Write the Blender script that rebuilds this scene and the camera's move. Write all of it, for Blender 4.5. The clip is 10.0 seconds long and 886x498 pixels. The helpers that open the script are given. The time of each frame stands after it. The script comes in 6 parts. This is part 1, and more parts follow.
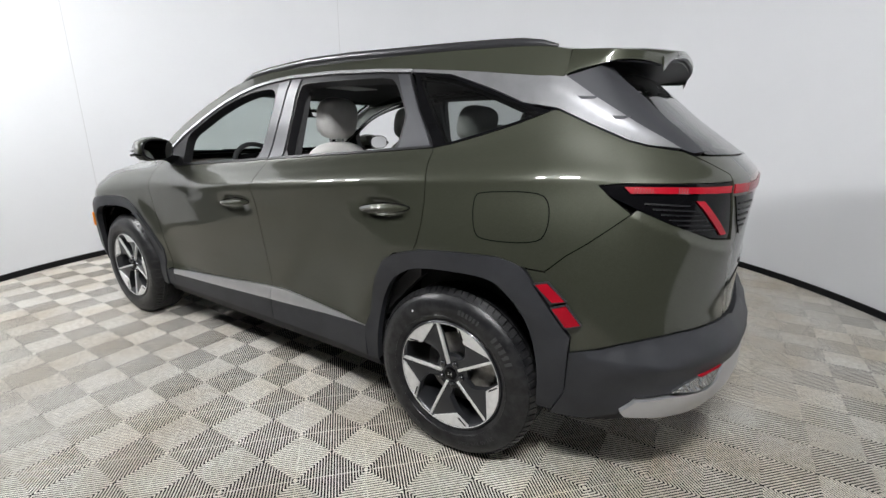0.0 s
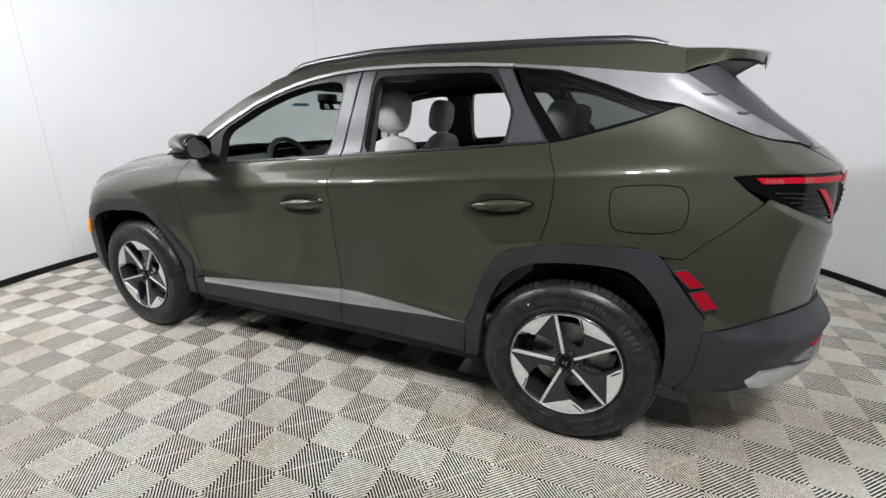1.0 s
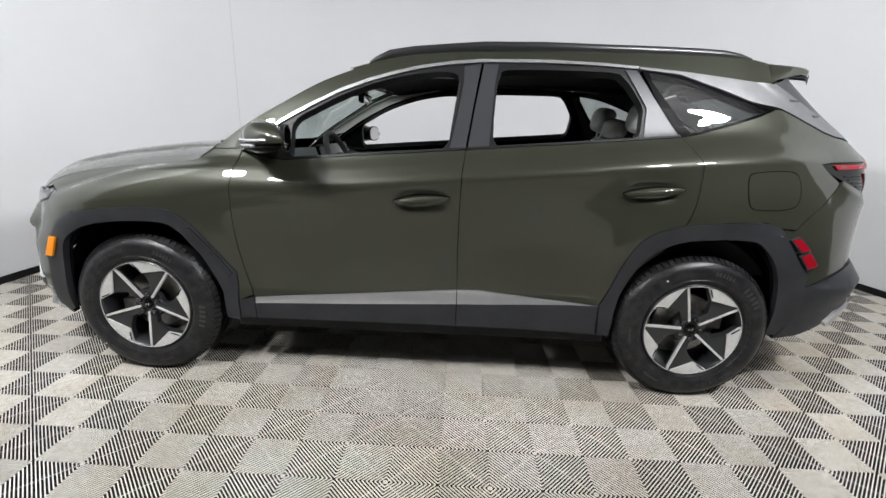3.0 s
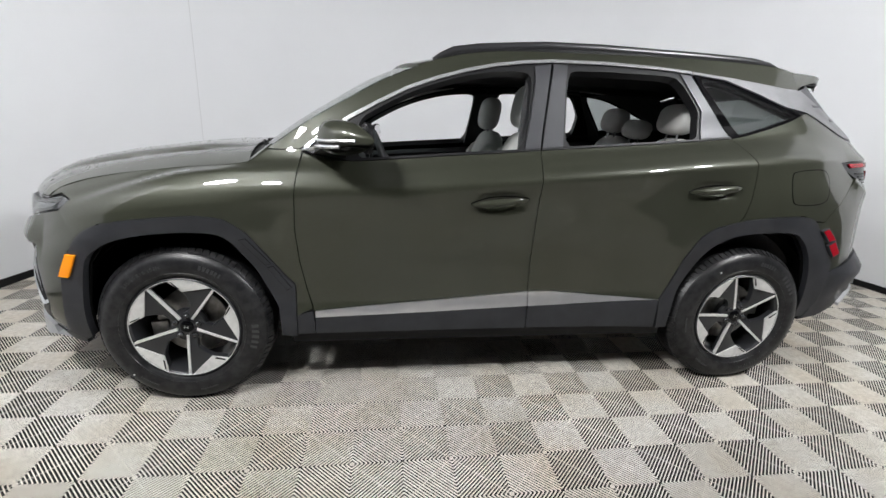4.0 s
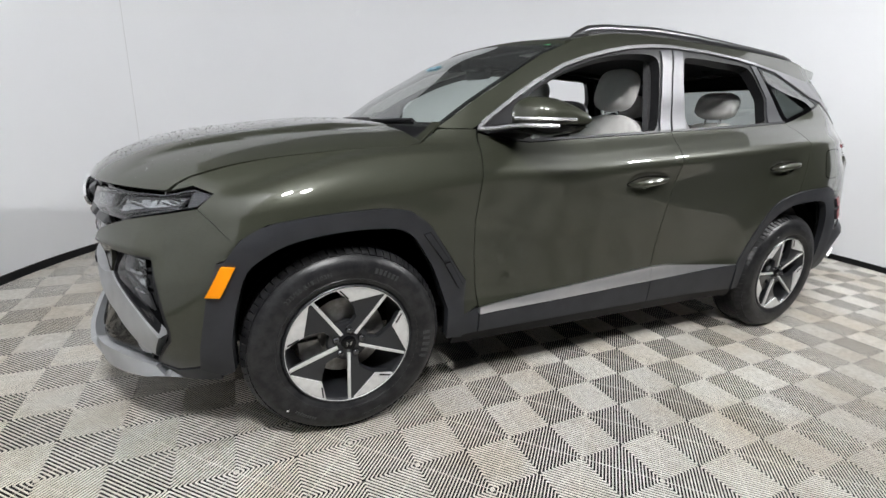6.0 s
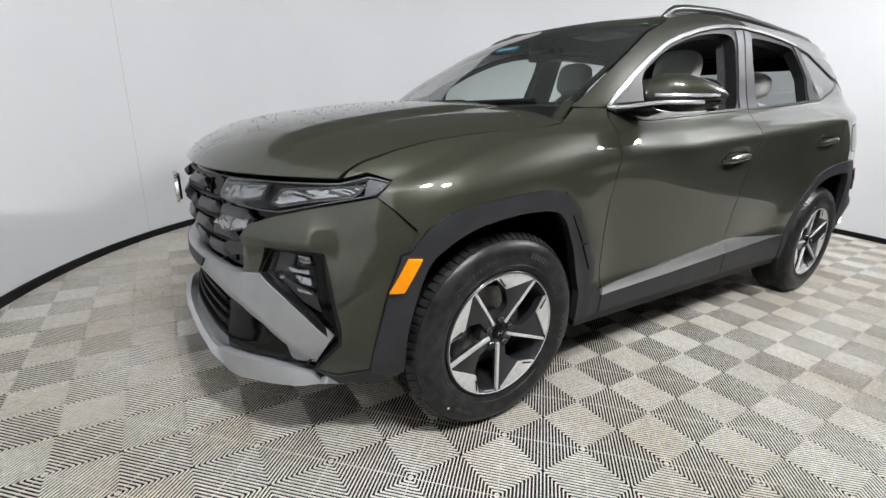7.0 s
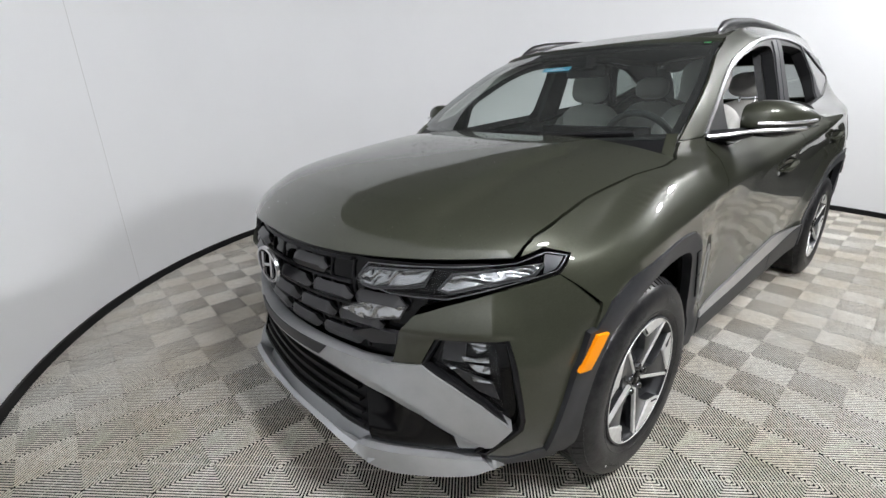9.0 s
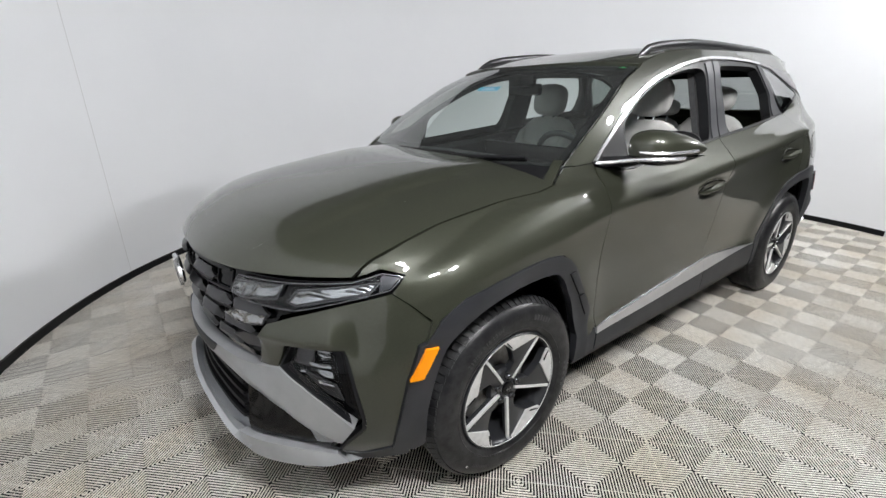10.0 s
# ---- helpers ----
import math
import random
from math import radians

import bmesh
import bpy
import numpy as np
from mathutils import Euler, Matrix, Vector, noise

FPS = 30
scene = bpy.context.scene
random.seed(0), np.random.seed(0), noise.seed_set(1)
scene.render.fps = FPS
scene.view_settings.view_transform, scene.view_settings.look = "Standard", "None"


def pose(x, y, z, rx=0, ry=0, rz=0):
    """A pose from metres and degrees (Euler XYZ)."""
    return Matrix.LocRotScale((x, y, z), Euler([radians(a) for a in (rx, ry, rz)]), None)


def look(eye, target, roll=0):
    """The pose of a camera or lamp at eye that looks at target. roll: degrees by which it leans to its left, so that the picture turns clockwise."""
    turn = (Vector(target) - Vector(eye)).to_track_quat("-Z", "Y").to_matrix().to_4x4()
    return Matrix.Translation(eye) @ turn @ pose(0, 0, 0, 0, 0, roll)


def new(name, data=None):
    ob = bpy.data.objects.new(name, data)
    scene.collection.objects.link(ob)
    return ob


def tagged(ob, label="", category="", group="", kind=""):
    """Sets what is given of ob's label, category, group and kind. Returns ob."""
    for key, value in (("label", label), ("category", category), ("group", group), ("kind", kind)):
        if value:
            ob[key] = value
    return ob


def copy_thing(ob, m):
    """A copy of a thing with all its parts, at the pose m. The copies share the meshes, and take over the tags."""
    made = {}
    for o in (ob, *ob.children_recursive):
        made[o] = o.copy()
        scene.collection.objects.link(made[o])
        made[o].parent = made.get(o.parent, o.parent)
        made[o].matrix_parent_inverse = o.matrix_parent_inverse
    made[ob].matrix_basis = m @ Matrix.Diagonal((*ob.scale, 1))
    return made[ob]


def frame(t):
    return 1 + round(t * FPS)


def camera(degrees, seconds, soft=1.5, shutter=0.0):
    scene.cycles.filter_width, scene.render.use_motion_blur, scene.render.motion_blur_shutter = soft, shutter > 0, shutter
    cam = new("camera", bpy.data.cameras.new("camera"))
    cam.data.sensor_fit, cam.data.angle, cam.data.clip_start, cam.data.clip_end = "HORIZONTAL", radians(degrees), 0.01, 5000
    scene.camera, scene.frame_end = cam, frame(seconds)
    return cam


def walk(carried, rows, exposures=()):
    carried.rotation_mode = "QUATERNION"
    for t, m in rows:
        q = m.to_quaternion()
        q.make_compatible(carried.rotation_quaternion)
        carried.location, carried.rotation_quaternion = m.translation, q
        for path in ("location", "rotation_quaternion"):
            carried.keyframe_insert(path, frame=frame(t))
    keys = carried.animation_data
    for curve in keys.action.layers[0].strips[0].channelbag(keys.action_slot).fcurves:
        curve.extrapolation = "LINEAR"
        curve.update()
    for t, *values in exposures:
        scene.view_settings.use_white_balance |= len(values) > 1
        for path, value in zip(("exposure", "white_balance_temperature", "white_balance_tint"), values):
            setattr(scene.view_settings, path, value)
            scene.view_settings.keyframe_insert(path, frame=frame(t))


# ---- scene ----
cam = camera(90.9, 10.0)
PATH = [
    (0, (2.213, -2.271, 1.356), (1.185, -0.641, 0.822), 0.4),
    (0.5, (1.856, -2.457, 1.359), (0.947, -0.76, 0.817), 0.3),
    (1, (1.554, -2.614, 1.382), (0.793, -0.858, 0.801), 0.1),
    (1.5, (1.25, -2.797, 1.381), (0.662, -0.983, 0.78), 0.3),
    (2, (0.906, -2.871, 1.378), (0.487, -1.01, 0.777), 0.7),
    (3.5, (-0.133, -2.914, 1.261), (-0.032, -0.984, 0.747), 2.1),
    (4, (-0.488, -2.82, 1.286), (-0.223, -0.913, 0.745), 2.3),
    (4.5, (-0.84, -2.745, 1.26), (-0.412, -0.871, 0.707), 2.6),
    (5, (-1.185, -2.568, 1.245), (-0.601, -0.736, 0.696), 2.7),
    (6.5, (-2.01, -2.202, 1.152), (-1.073, -0.534, 0.571), 2.9),
    (7, (-2.339, -1.965, 1.122), (-1.298, -0.364, 0.529), 2.1),
    (7.5, (-2.504, -1.842, 1.119), (-1.366, -0.306, 0.53), 1.1),
    (8, (-2.671, -1.617, 1.127), (-1.466, -0.142, 0.516), -0.2),
    (8.5, (-2.774, -1.462, 1.22), (-1.536, -0.029, 0.576), -1.2),
    (9, (-2.755, -1.443, 1.328), (-1.522, -0.008, 0.683), -1.7),
    (9.5, (-2.647, -1.566, 1.405), (-1.466, -0.093, 0.744), -1.6),
    (10, (-2.406, -1.868, 1.442), (-1.286, -0.352, 0.77), -0.9),
]
walk(cam, [(t, look(eye, target, roll)) for t, eye, target, roll in PATH])

# the room's middle and size, and the pitch of the floor's small squares
ROOM_X, ROOM_Y, ROOM_R, ROOM_H = 0.28, 0.10, 3.66, 3.40
PITCH = 0.1965
TILE_X, TILE_Y = -0.2195, -1.3745
LAMP_POWER = 360.0

world = bpy.data.worlds.new("world")
world.use_nodes = True
world.node_tree.nodes["Background"].inputs[0].default_value = (0.8, 0.85, 0.9, 1)
world.node_tree.nodes["Background"].inputs[1].default_value = 0.02
scene.world = world


# ---- materials ----
def material(name, color, rough=0.5, metal=0.0, coat=0.0, **more):
    m = bpy.data.materials.new(name)
    m.use_nodes = True
    b = m.node_tree.nodes["Principled BSDF"]
    b.inputs["Base Color"].default_value = (*color, 1)
    b.inputs["Roughness"].default_value = rough
    b.inputs["Metallic"].default_value = metal
    b.inputs["Coat Weight"].default_value = coat
    b.inputs["Coat Roughness"].default_value = 0.03
    for key, value in more.items():
        b.inputs[key.replace("_", " ")].default_value = value
    return m


def node(m, kind, **inputs):
    n = m.node_tree.nodes.new(kind)
    for key, value in inputs.items():
        n.inputs[key].default_value = value
    return n


def link(m, a, b):
    m.node_tree.links.new(a, b)


def shader(m):
    return m.node_tree.nodes["Principled BSDF"]


def grain(m, scale, strength, distance=0.001, detail=4.0, where="Object"):
    """Fine relief by noise."""
    tex = node(m, "ShaderNodeTexCoord")
    n = node(m, "ShaderNodeTexNoise", Scale=scale, Detail=detail)
    b = node(m, "ShaderNodeBump", Strength=strength, Distance=distance)
    link(m, tex.outputs[where], n.inputs["Vector"])
    link(m, n.outputs["Fac"], b.inputs["Height"])
    link(m, b.outputs["Normal"], shader(m).inputs["Normal"])
    return m


def mottle(m, scale, dark, light, low=0.35, high=0.65, to="Base Color", where="Object", detail=5.0):
    """Colour (or roughness) that wanders between two values by noise."""
    tex = node(m, "ShaderNodeTexCoord")
    n = node(m, "ShaderNodeTexNoise", Scale=scale, Detail=detail, Roughness=0.6)
    r = node(m, "ShaderNodeValToRGB")
    r.color_ramp.elements[0].position, r.color_ramp.elements[1].position = low, high
    r.color_ramp.elements[0].color = (*dark, 1)
    r.color_ramp.elements[1].color = (*light, 1)
    link(m, tex.outputs[where], n.inputs["Vector"])
    link(m, n.outputs["Fac"], r.inputs["Fac"])
    link(m, r.outputs["Color"], shader(m).inputs[to])
    return m


def make_paint():
    """Dark olive metallic paint under clear lacquer, with fine flakes."""
    m = material("olive_paint", (0.042, 0.044, 0.032), rough=0.42, metal=0.3, coat=1.0, Specular_IOR_Level=0.15, Coat_IOR=1.48)
    tex = node(m, "ShaderNodeTexCoord")
    v = node(m, "ShaderNodeTexVoronoi", Scale=900.0)
    r = node(m, "ShaderNodeValToRGB")
    r.color_ramp.elements[0].color, r.color_ramp.elements[1].color = (0.0262, 0.0284, 0.019, 1), (0.0475, 0.050, 0.0365, 1)
    link(m, tex.outputs["Object"], v.inputs["Vector"])
    link(m, v.outputs["Color"], r.inputs["Fac"])
    link(m, r.outputs["Color"], shader(m).inputs["Base Color"])
    n = node(m, "ShaderNodeTexNoise", Scale=5.0, Detail=6.0)
    q = node(m, "ShaderNodeMapRange")
    q.inputs["To Min"].default_value, q.inputs["To Max"].default_value = 0.004, 0.014
    link(m, tex.outputs["Object"], n.inputs["Vector"])
    link(m, n.outputs["Fac"], q.inputs["Value"])
    link(m, q.outputs["Result"], shader(m).inputs["Coat Roughness"])
    return m


PAINT = make_paint()
CLADDING = mottle(grain(material("grey_black_plastic", (0.020, 0.021, 0.024), 0.46, Specular_IOR_Level=0.4), 700, 0.25, 0.0004), 8, (0.017, 0.018, 0.021), (0.026, 0.027, 0.031))
SATIN = mottle(material("satin_silver_trim", (0.375, 0.385, 0.395), 0.32, 0.5), 14, (0.36, 0.37, 0.38), (0.395, 0.405, 0.415))
SILL = mottle(material("bright_satin_trim", (0.62, 0.62, 0.635), 0.30, 0.8), 14, (0.60, 0.60, 0.615), (0.64, 0.64, 0.655))
FIN = mottle(material("satin_fin", (0.21, 0.21, 0.217), 0.42, 0.7), 14, (0.195, 0.195, 0.203), (0.225, 0.225, 0.233))
PILLAR = material("satin_pillar_film", (0.046, 0.047, 0.052), 0.40, 0.3)
CHROME = material("bright_trim", (0.66, 0.66, 0.68), 0.22, 0.75)
GLOSSBLACK = material("gloss_black_plastic", (0.003, 0.003, 0.0035), 0.08, 0.0, 0.0, Specular_IOR_Level=0.18)
BLACK = material("matt_black_plastic", (0.007, 0.007, 0.008), 0.45, Specular_IOR_Level=0.22)
LINER = material("black_under_skin", (0.004, 0.004, 0.004), 0.9, Specular_IOR_Level=0.05)
RUBBER = material("black_rubber_seal", (0.011, 0.011, 0.012), 0.45, Specular_IOR_Level=0.25)
TYRE = mottle(grain(material("tyre_rubber", (0.012, 0.012, 0.013), 0.36, Specular_IOR_Level=0.38), 160, 0.6, 0.0010), 26, (0.006, 0.006, 0.007), (0.022, 0.022, 0.023), .40, .62)
MACHINED = mottle(material("machined_alloy", (0.72, 0.72, 0.71), 0.34, 0.5), 40, (0.67, 0.67, 0.66), (0.76, 0.76, 0.75))
ALLOYGREY = material("dark_grey_wheel_paint", (0.026, 0.027, 0.030), 0.34, 0.4, 0.4)
STEEL = mottle(material("brake_steel", (0.30, 0.295, 0.285), 0.4, 0.8), 30, (0.22, 0.215, 0.205), (0.36, 0.355, 0.345))
NUT = material("dark_chrome_nut", (0.10, 0.10, 0.105), 0.18, 0.9)
RED = material("red_lens", (0.26, 0.004, 0.012), 0.2, 0.0, 0.0, Specular_IOR_Level=0.25)
AMBER = material("amber_lens", (0.86, 0.28, 0.004), 0.3, 0.0, 0.0, Specular_IOR_Level=0.25)
LEATHER = mottle(grain(material("light_grey_leather", (0.54, 0.53, 0.51), 0.5), 220, 0.25, 0.0006), 10, (0.50, 0.49, 0.475), (0.58, 0.57, 0.55))
DARKTRIM = grain(material("dark_interior_plastic", (0.030, 0.031, 0.033), 0.55), 400, 0.2, 0.0005)
HEADLINER = mottle(material("dark_headliner_cloth", (0.045, 0.045, 0.047), 0.9), 60, (0.04, 0.04, 0.042), (0.052, 0.052, 0.054))


def make_glass(name, tint):
    m = material(name, tint, 0.0)
    b = shader(m)
    b.inputs["Transmission Weight"].default_value = 1.0
    b.inputs["IOR"].default_value = 1.45
    return m


def make_pane(name, tint, gloss_rough=0.0, haze=0.0, least=0.08):
    """A thin pane: clear straight through, with a mirror's share by Fresnel."""
    m = bpy.data.materials.new(name)
    m.use_nodes = True
    t = m.node_tree
    t.nodes.remove(t.nodes["Principled BSDF"])
    clear, gloss, mix = t.nodes.new("ShaderNodeBsdfTransparent"), t.nodes.new("ShaderNodeBsdfGlossy"), t.nodes.new("ShaderNodeMixShader")
    facing, bend, share = t.nodes.new("ShaderNodeLayerWeight"), t.nodes.new("ShaderNodeMath"), t.nodes.new("ShaderNodeMapRange")
    facing.inputs["Blend"].default_value = 0.5
    bend.operation, bend.inputs[1].default_value = "POWER", 3.4
    share.inputs["To Min"].default_value, share.inputs["To Max"].default_value = least, 1.0
    t.links.new(facing.outputs["Facing"], bend.inputs[0])
    t.links.new(bend.outputs[0], share.inputs["Value"])
    clear.inputs["Color"].default_value = (*tint, 1)
    gloss.inputs["Roughness"].default_value = gloss_rough
    t.links.new(share.outputs[0], mix.inputs[0])
    t.links.new(clear.outputs[0], mix.inputs[1])
    t.links.new(gloss.outputs[0], mix.inputs[2])
    last = mix
    if haze:
        # film of dried droplets and dust, with some whitish reflection put into its colour
        film, last = t.nodes.new("ShaderNodeBsdfDiffuse"), t.nodes.new("ShaderNodeMixShader")
        film.inputs["Color"].default_value = (0.72, 0.76, 0.74, 1)
        tex, noise, span = t.nodes.new("ShaderNodeTexCoord"), t.nodes.new("ShaderNodeTexNoise"), t.nodes.new("ShaderNodeMapRange")
        noise.inputs["Scale"].default_value, noise.inputs["Detail"].default_value = 9.0, 6.0
        span.inputs["To Min"].default_value, span.inputs["To Max"].default_value = haze * 0.5, haze * 1.5
        t.links.new(tex.outputs["Object"], noise.inputs["Vector"])
        t.links.new(noise.outputs["Fac"], span.inputs["Value"])
        t.links.new(span.outputs[0], last.inputs[0])
        t.links.new(mix.outputs[0], last.inputs[1])
        t.links.new(film.outputs[0], last.inputs[2])
    t.links.new(last.outputs[0], t.nodes["Material Output"].inputs["Surface"])
    return m


TYREMARK = grain(material("moulded_rubber", (0.034, 0.034, 0.036), 0.4, Specular_IOR_Level=0.6), 300, 0.2, 0.0003)
DOT = material("white_tyre_mark", (0.8, 0.8, 0.8), 0.6)
WINDSHIELD = make_pane("green_tinted_glass", (0.66, 0.74, 0.71), haze=0.025)
PRIVACY = make_pane("privacy_glass", (0.40, 0.43, 0.42))
LAMPGLASS = make_pane("clear_lamp_cover", (0.90, 0.91, 0.92), least=0.012)


def make_wall_paint():
    m = material("white_wall_paint", (0.80, 0.80, 0.80), 0.55)
    mottle(m, 0.9, (0.862, 0.872, 0.892), (0.892, 0.902, 0.920), 0.3, 0.7)
    grain(m, 90, 0.06, 0.001)
    return m


def make_tile_plastic():
    """Grey floor-tile plastic with trodden-in dirt, brownish patches and tone from tile to tile."""
    m = material("grey_tile_plastic", (0.40, 0.40, 0.385), 0.42)
    geo = node(m, "ShaderNodeNewGeometry")
    big = node(m, "ShaderNodeTexNoise", Scale=1.3, Detail=5.0, Roughness=0.62)
    fine = node(m, "ShaderNodeTexNoise", Scale=38.0, Detail=6.0, Roughness=0.7)
    link(m, geo.outputs["Position"], big.inputs["Vector"])
    link(m, geo.outputs["Position"], fine.inputs["Vector"])
    a, b = node(m, "ShaderNodeValToRGB"), node(m, "ShaderNodeValToRGB")
    a.color_ramp.elements[0].position, a.color_ramp.elements[1].position = 0.40, 0.70
    a.color_ramp.elements[0].color, a.color_ramp.elements[1].color = (0.85, 0.83, 0.775, 1), (0.68, 0.61, 0.50, 1)
    b.color_ramp.elements[0].position, b.color_ramp.elements[1].position = 0.30, 0.62
    b.color_ramp.elements[0].color, b.color_ramp.elements[1].color = (0.70, 0.68, 0.65, 1), (1, 1, 1, 1)
    info = node(m, "ShaderNodeObjectInfo")
    tone = node(m, "ShaderNodeMapRange")
    tone.inputs["To Min"].default_value, tone.inputs["To Max"].default_value = 0.90, 1.06
    mul, mul2 = node(m, "ShaderNodeMixRGB", Fac=1.0), node(m, "ShaderNodeMixRGB", Fac=1.0)
    mul.blend_type = mul2.blend_type = "MULTIPLY"
    link(m, big.outputs["Fac"], a.inputs["Fac"])
    link(m, fine.outputs["Fac"], b.inputs["Fac"])
    link(m, a.outputs["Color"], mul.inputs["Color1"])
    link(m, b.outputs["Color"], mul.inputs["Color2"])
    link(m, info.outputs["Random"], tone.inputs["Value"])
    link(m, mul.outputs["Color"], mul2.inputs["Color1"])
    link(m, tone.outputs["Result"], mul2.inputs["Color2"])
    link(m, mul2.outputs["Color"], shader(m).inputs["Base Color"])
    bump = node(m, "ShaderNodeBump", Strength=0.25, Distance=0.001)
    link(m, fine.outputs["Fac"], bump.inputs["Height"])
    link(m, bump.outputs["Normal"], shader(m).inputs["Normal"])
    return m


WALLPAINT, TILEPLASTIC = make_wall_paint(), make_tile_plastic()
CEILINGPAINT = mottle(material("dark_grey_ceiling_paint", (0.06, 0.06, 0.062), 0.8), 1.5, (0.05, 0.05, 0.052), (0.07, 0.07, 0.072))
# near-black: the shade deep between the tile ribs is put into the colour
SUBFLOOR = mottle(material("shade_dark_subfloor", (0.004, 0.004, 0.0035), 0.9), 6, (0.003, 0.003, 0.0027), (0.006, 0.0055, 0.005))


def make_glow(name, color, strength):
    m = bpy.data.materials.new(name)
    m.use_nodes = True
    b = shader(m)
    b.inputs["Base Color"].default_value = (0.8, 0.8, 0.8, 1)
    b.inputs["Emission Color"].default_value = (*color, 1)
    b.inputs["Emission Strength"].default_value = strength
    return m


HALLPAINT = mottle(material("dark_hall_paint", (0.05, 0.05, 0.052), 0.8), 2, (0.035, 0.035, 0.037), (0.065, 0.065, 0.067))
WATER = make_glass("water_drop", (0.95, 0.97, 0.97))
JOINT = material("joint_filler", (0.62, 0.62, 0.62), 0.7)
GLOW = make_glow("lamp_diffuser", (0.985, 0.99, 1.0), LAMP_POWER)


# ---- mesh helpers ----
def finish(ob, mat, sharp=35):
    if mat:
        ob.data.materials.append(mat)
    for p in ob.data.polygons:
        p.use_smooth = True
    ob.data.set_sharp_from_angle(angle=radians(sharp))
    return ob


def part(name, bm, mat, parent=None, label="", sharp=35):
    """Links a bmesh as one mesh object, under its thing or part if given."""
    me = bpy.data.meshes.new(name)
    bm.to_mesh(me)
    bm.free()
    ob = finish(new(name, me), mat, sharp)
    if parent:
        ob.parent = parent
    if label:
        tagged(ob, label)
    return ob


def from_lists(name, verts, faces, mat, parent=None, label="", sharp=35, normals=None):
    me = bpy.data.meshes.new(name)
    me.from_pydata([tuple(map(float, v)) for v in verts], [], [tuple(map(int, f)) for f in faces])
    me.update()
    ob = finish(new(name, me), mat, sharp)
    if normals is not None:
        me.normals_split_custom_set_from_vertices([tuple(map(float, n)) for n in normals])
    if parent:
        ob.parent = parent
    if label:
        tagged(ob, label)
    return ob


def box(bm, size, at, bevel=0.0, turn=None, segments=2):
    """Adds a box with rounded edges to bm."""
    m = Matrix.Translation(at) @ (turn or Matrix()) @ Matrix.Diagonal((*size, 1))
    made = bmesh.ops.create_cube(bm, size=1, matrix=m)["verts"]
    if bevel:
        edges = list({e for v in made for e in v.link_edges})
        bmesh.ops.bevel(bm, geom=edges, offset=bevel, segments=segments, affect="EDGES", profile=0.6)
    return bm


def lathe(profile, count=64, bm=None):
    """Turns a profile of (radius, y) round the y axis."""
    bm = bm or bmesh.new()
    rings = []
    for i in range(count):
        a = 2 * math.pi * i / count
        rings.append([bm.verts.new((r * math.cos(a), y, r * math.sin(a))) for r, y in profile])
    for i in range(count):
        a, b = rings[i], rings[(i + 1) % count]
        for j in range(len(profile) - 1):
            if profile[j][0] < 1e-6 and profile[j + 1][0] < 1e-6:
                continue
            bm.faces.new((a[j], a[j + 1], b[j + 1], b[j]))
    bmesh.ops.remove_doubles(bm, verts=bm.verts, dist=1e-6)
    bmesh.ops.recalc_face_normals(bm, faces=bm.faces)
    return bm


def tube(points, radius, sides=10, flat=1.0, bm=None, taper=None):
    """A closed sweep along points."""
    bm = bm or bmesh.new()
    pts = [Vector(p) for p in points]
    rings = []
    for i, p in enumerate(pts):
        d = (pts[min(i + 1, len(pts) - 1)] - pts[max(i - 1, 0)]).normalized()
        side = d.cross(Vector((0, 0, 1)))
        side = side.normalized() if side.length > 1e-4 else Vector((1, 0, 0))
        up = side.cross(d)
        r = radius * (taper[i] if taper else 1)
        rings.append([bm.verts.new(p + side * r * math.cos(2 * math.pi * k / sides) + up * r * flat * math.sin(2 * math.pi * k / sides)) for k in range(sides)])
    for a, b in zip(rings, rings[1:]):
        for k in range(sides):
            bm.faces.new((a[k], a[(k + 1) % sides], b[(k + 1) % sides], b[k]))
    bm.faces.new(rings[0][::-1])
    bm.faces.new(rings[-1])
    bmesh.ops.recalc_face_normals(bm, faces=bm.faces)
    return bm


def prism(outline, depth, at=Matrix(), bm=None, bevel=0.0):
    """A flat outline in x and z, thickened along +y (away from the viewer at -y)."""
    bm = bm or bmesh.new()
    front = [bm.verts.new(at @ Vector((x, 0, z))) for x, z in outline]
    back = [bm.verts.new(at @ Vector((x, depth, z))) for x, z in outline]
    n = len(outline)
    made = [bm.faces.new(front), bm.faces.new(back[::-1])]
    made += [bm.faces.new((front[i], back[i], back[(i + 1) % n], front[(i + 1) % n])) for i in range(n)]
    bmesh.ops.recalc_face_normals(bm, faces=made)
    if bevel:
        edges = [e for e in made[0].edges]
        bmesh.ops.bevel(bm, geom=edges, offset=bevel, segments=2, affect="EDGES", profile=0.6)
    return bm


def thing(name, label, category, at=(0, 0, 0), group=""):
    ob = new(name)
    ob.location = at
    return tagged(ob, label, category, group)


def curve_at(knots, t):
    """A smooth monotone curve through (t, value) knots."""
    k = np.array(knots, float)
    t = np.atleast_1d(np.asarray(t, float))
    one = np.ones((len(t), 1))
    return rise(one * k[:, 0], one * k[:, 1], np.clip(t, k[0, 0], k[-1, 0]))

# ---- the car's outer skin: a loft through upright sections ----
# s runs along the side (s = x there), round the front to s = -2.87 and round the back to s = 2.87
SECTIONS = []


def section(s, zs, hs, xs=None):
    """One upright section: heights, half widths and, past the corners, places along the car."""
    SECTIONS.append((s, zs, hs, xs or [s] * len(zs)))


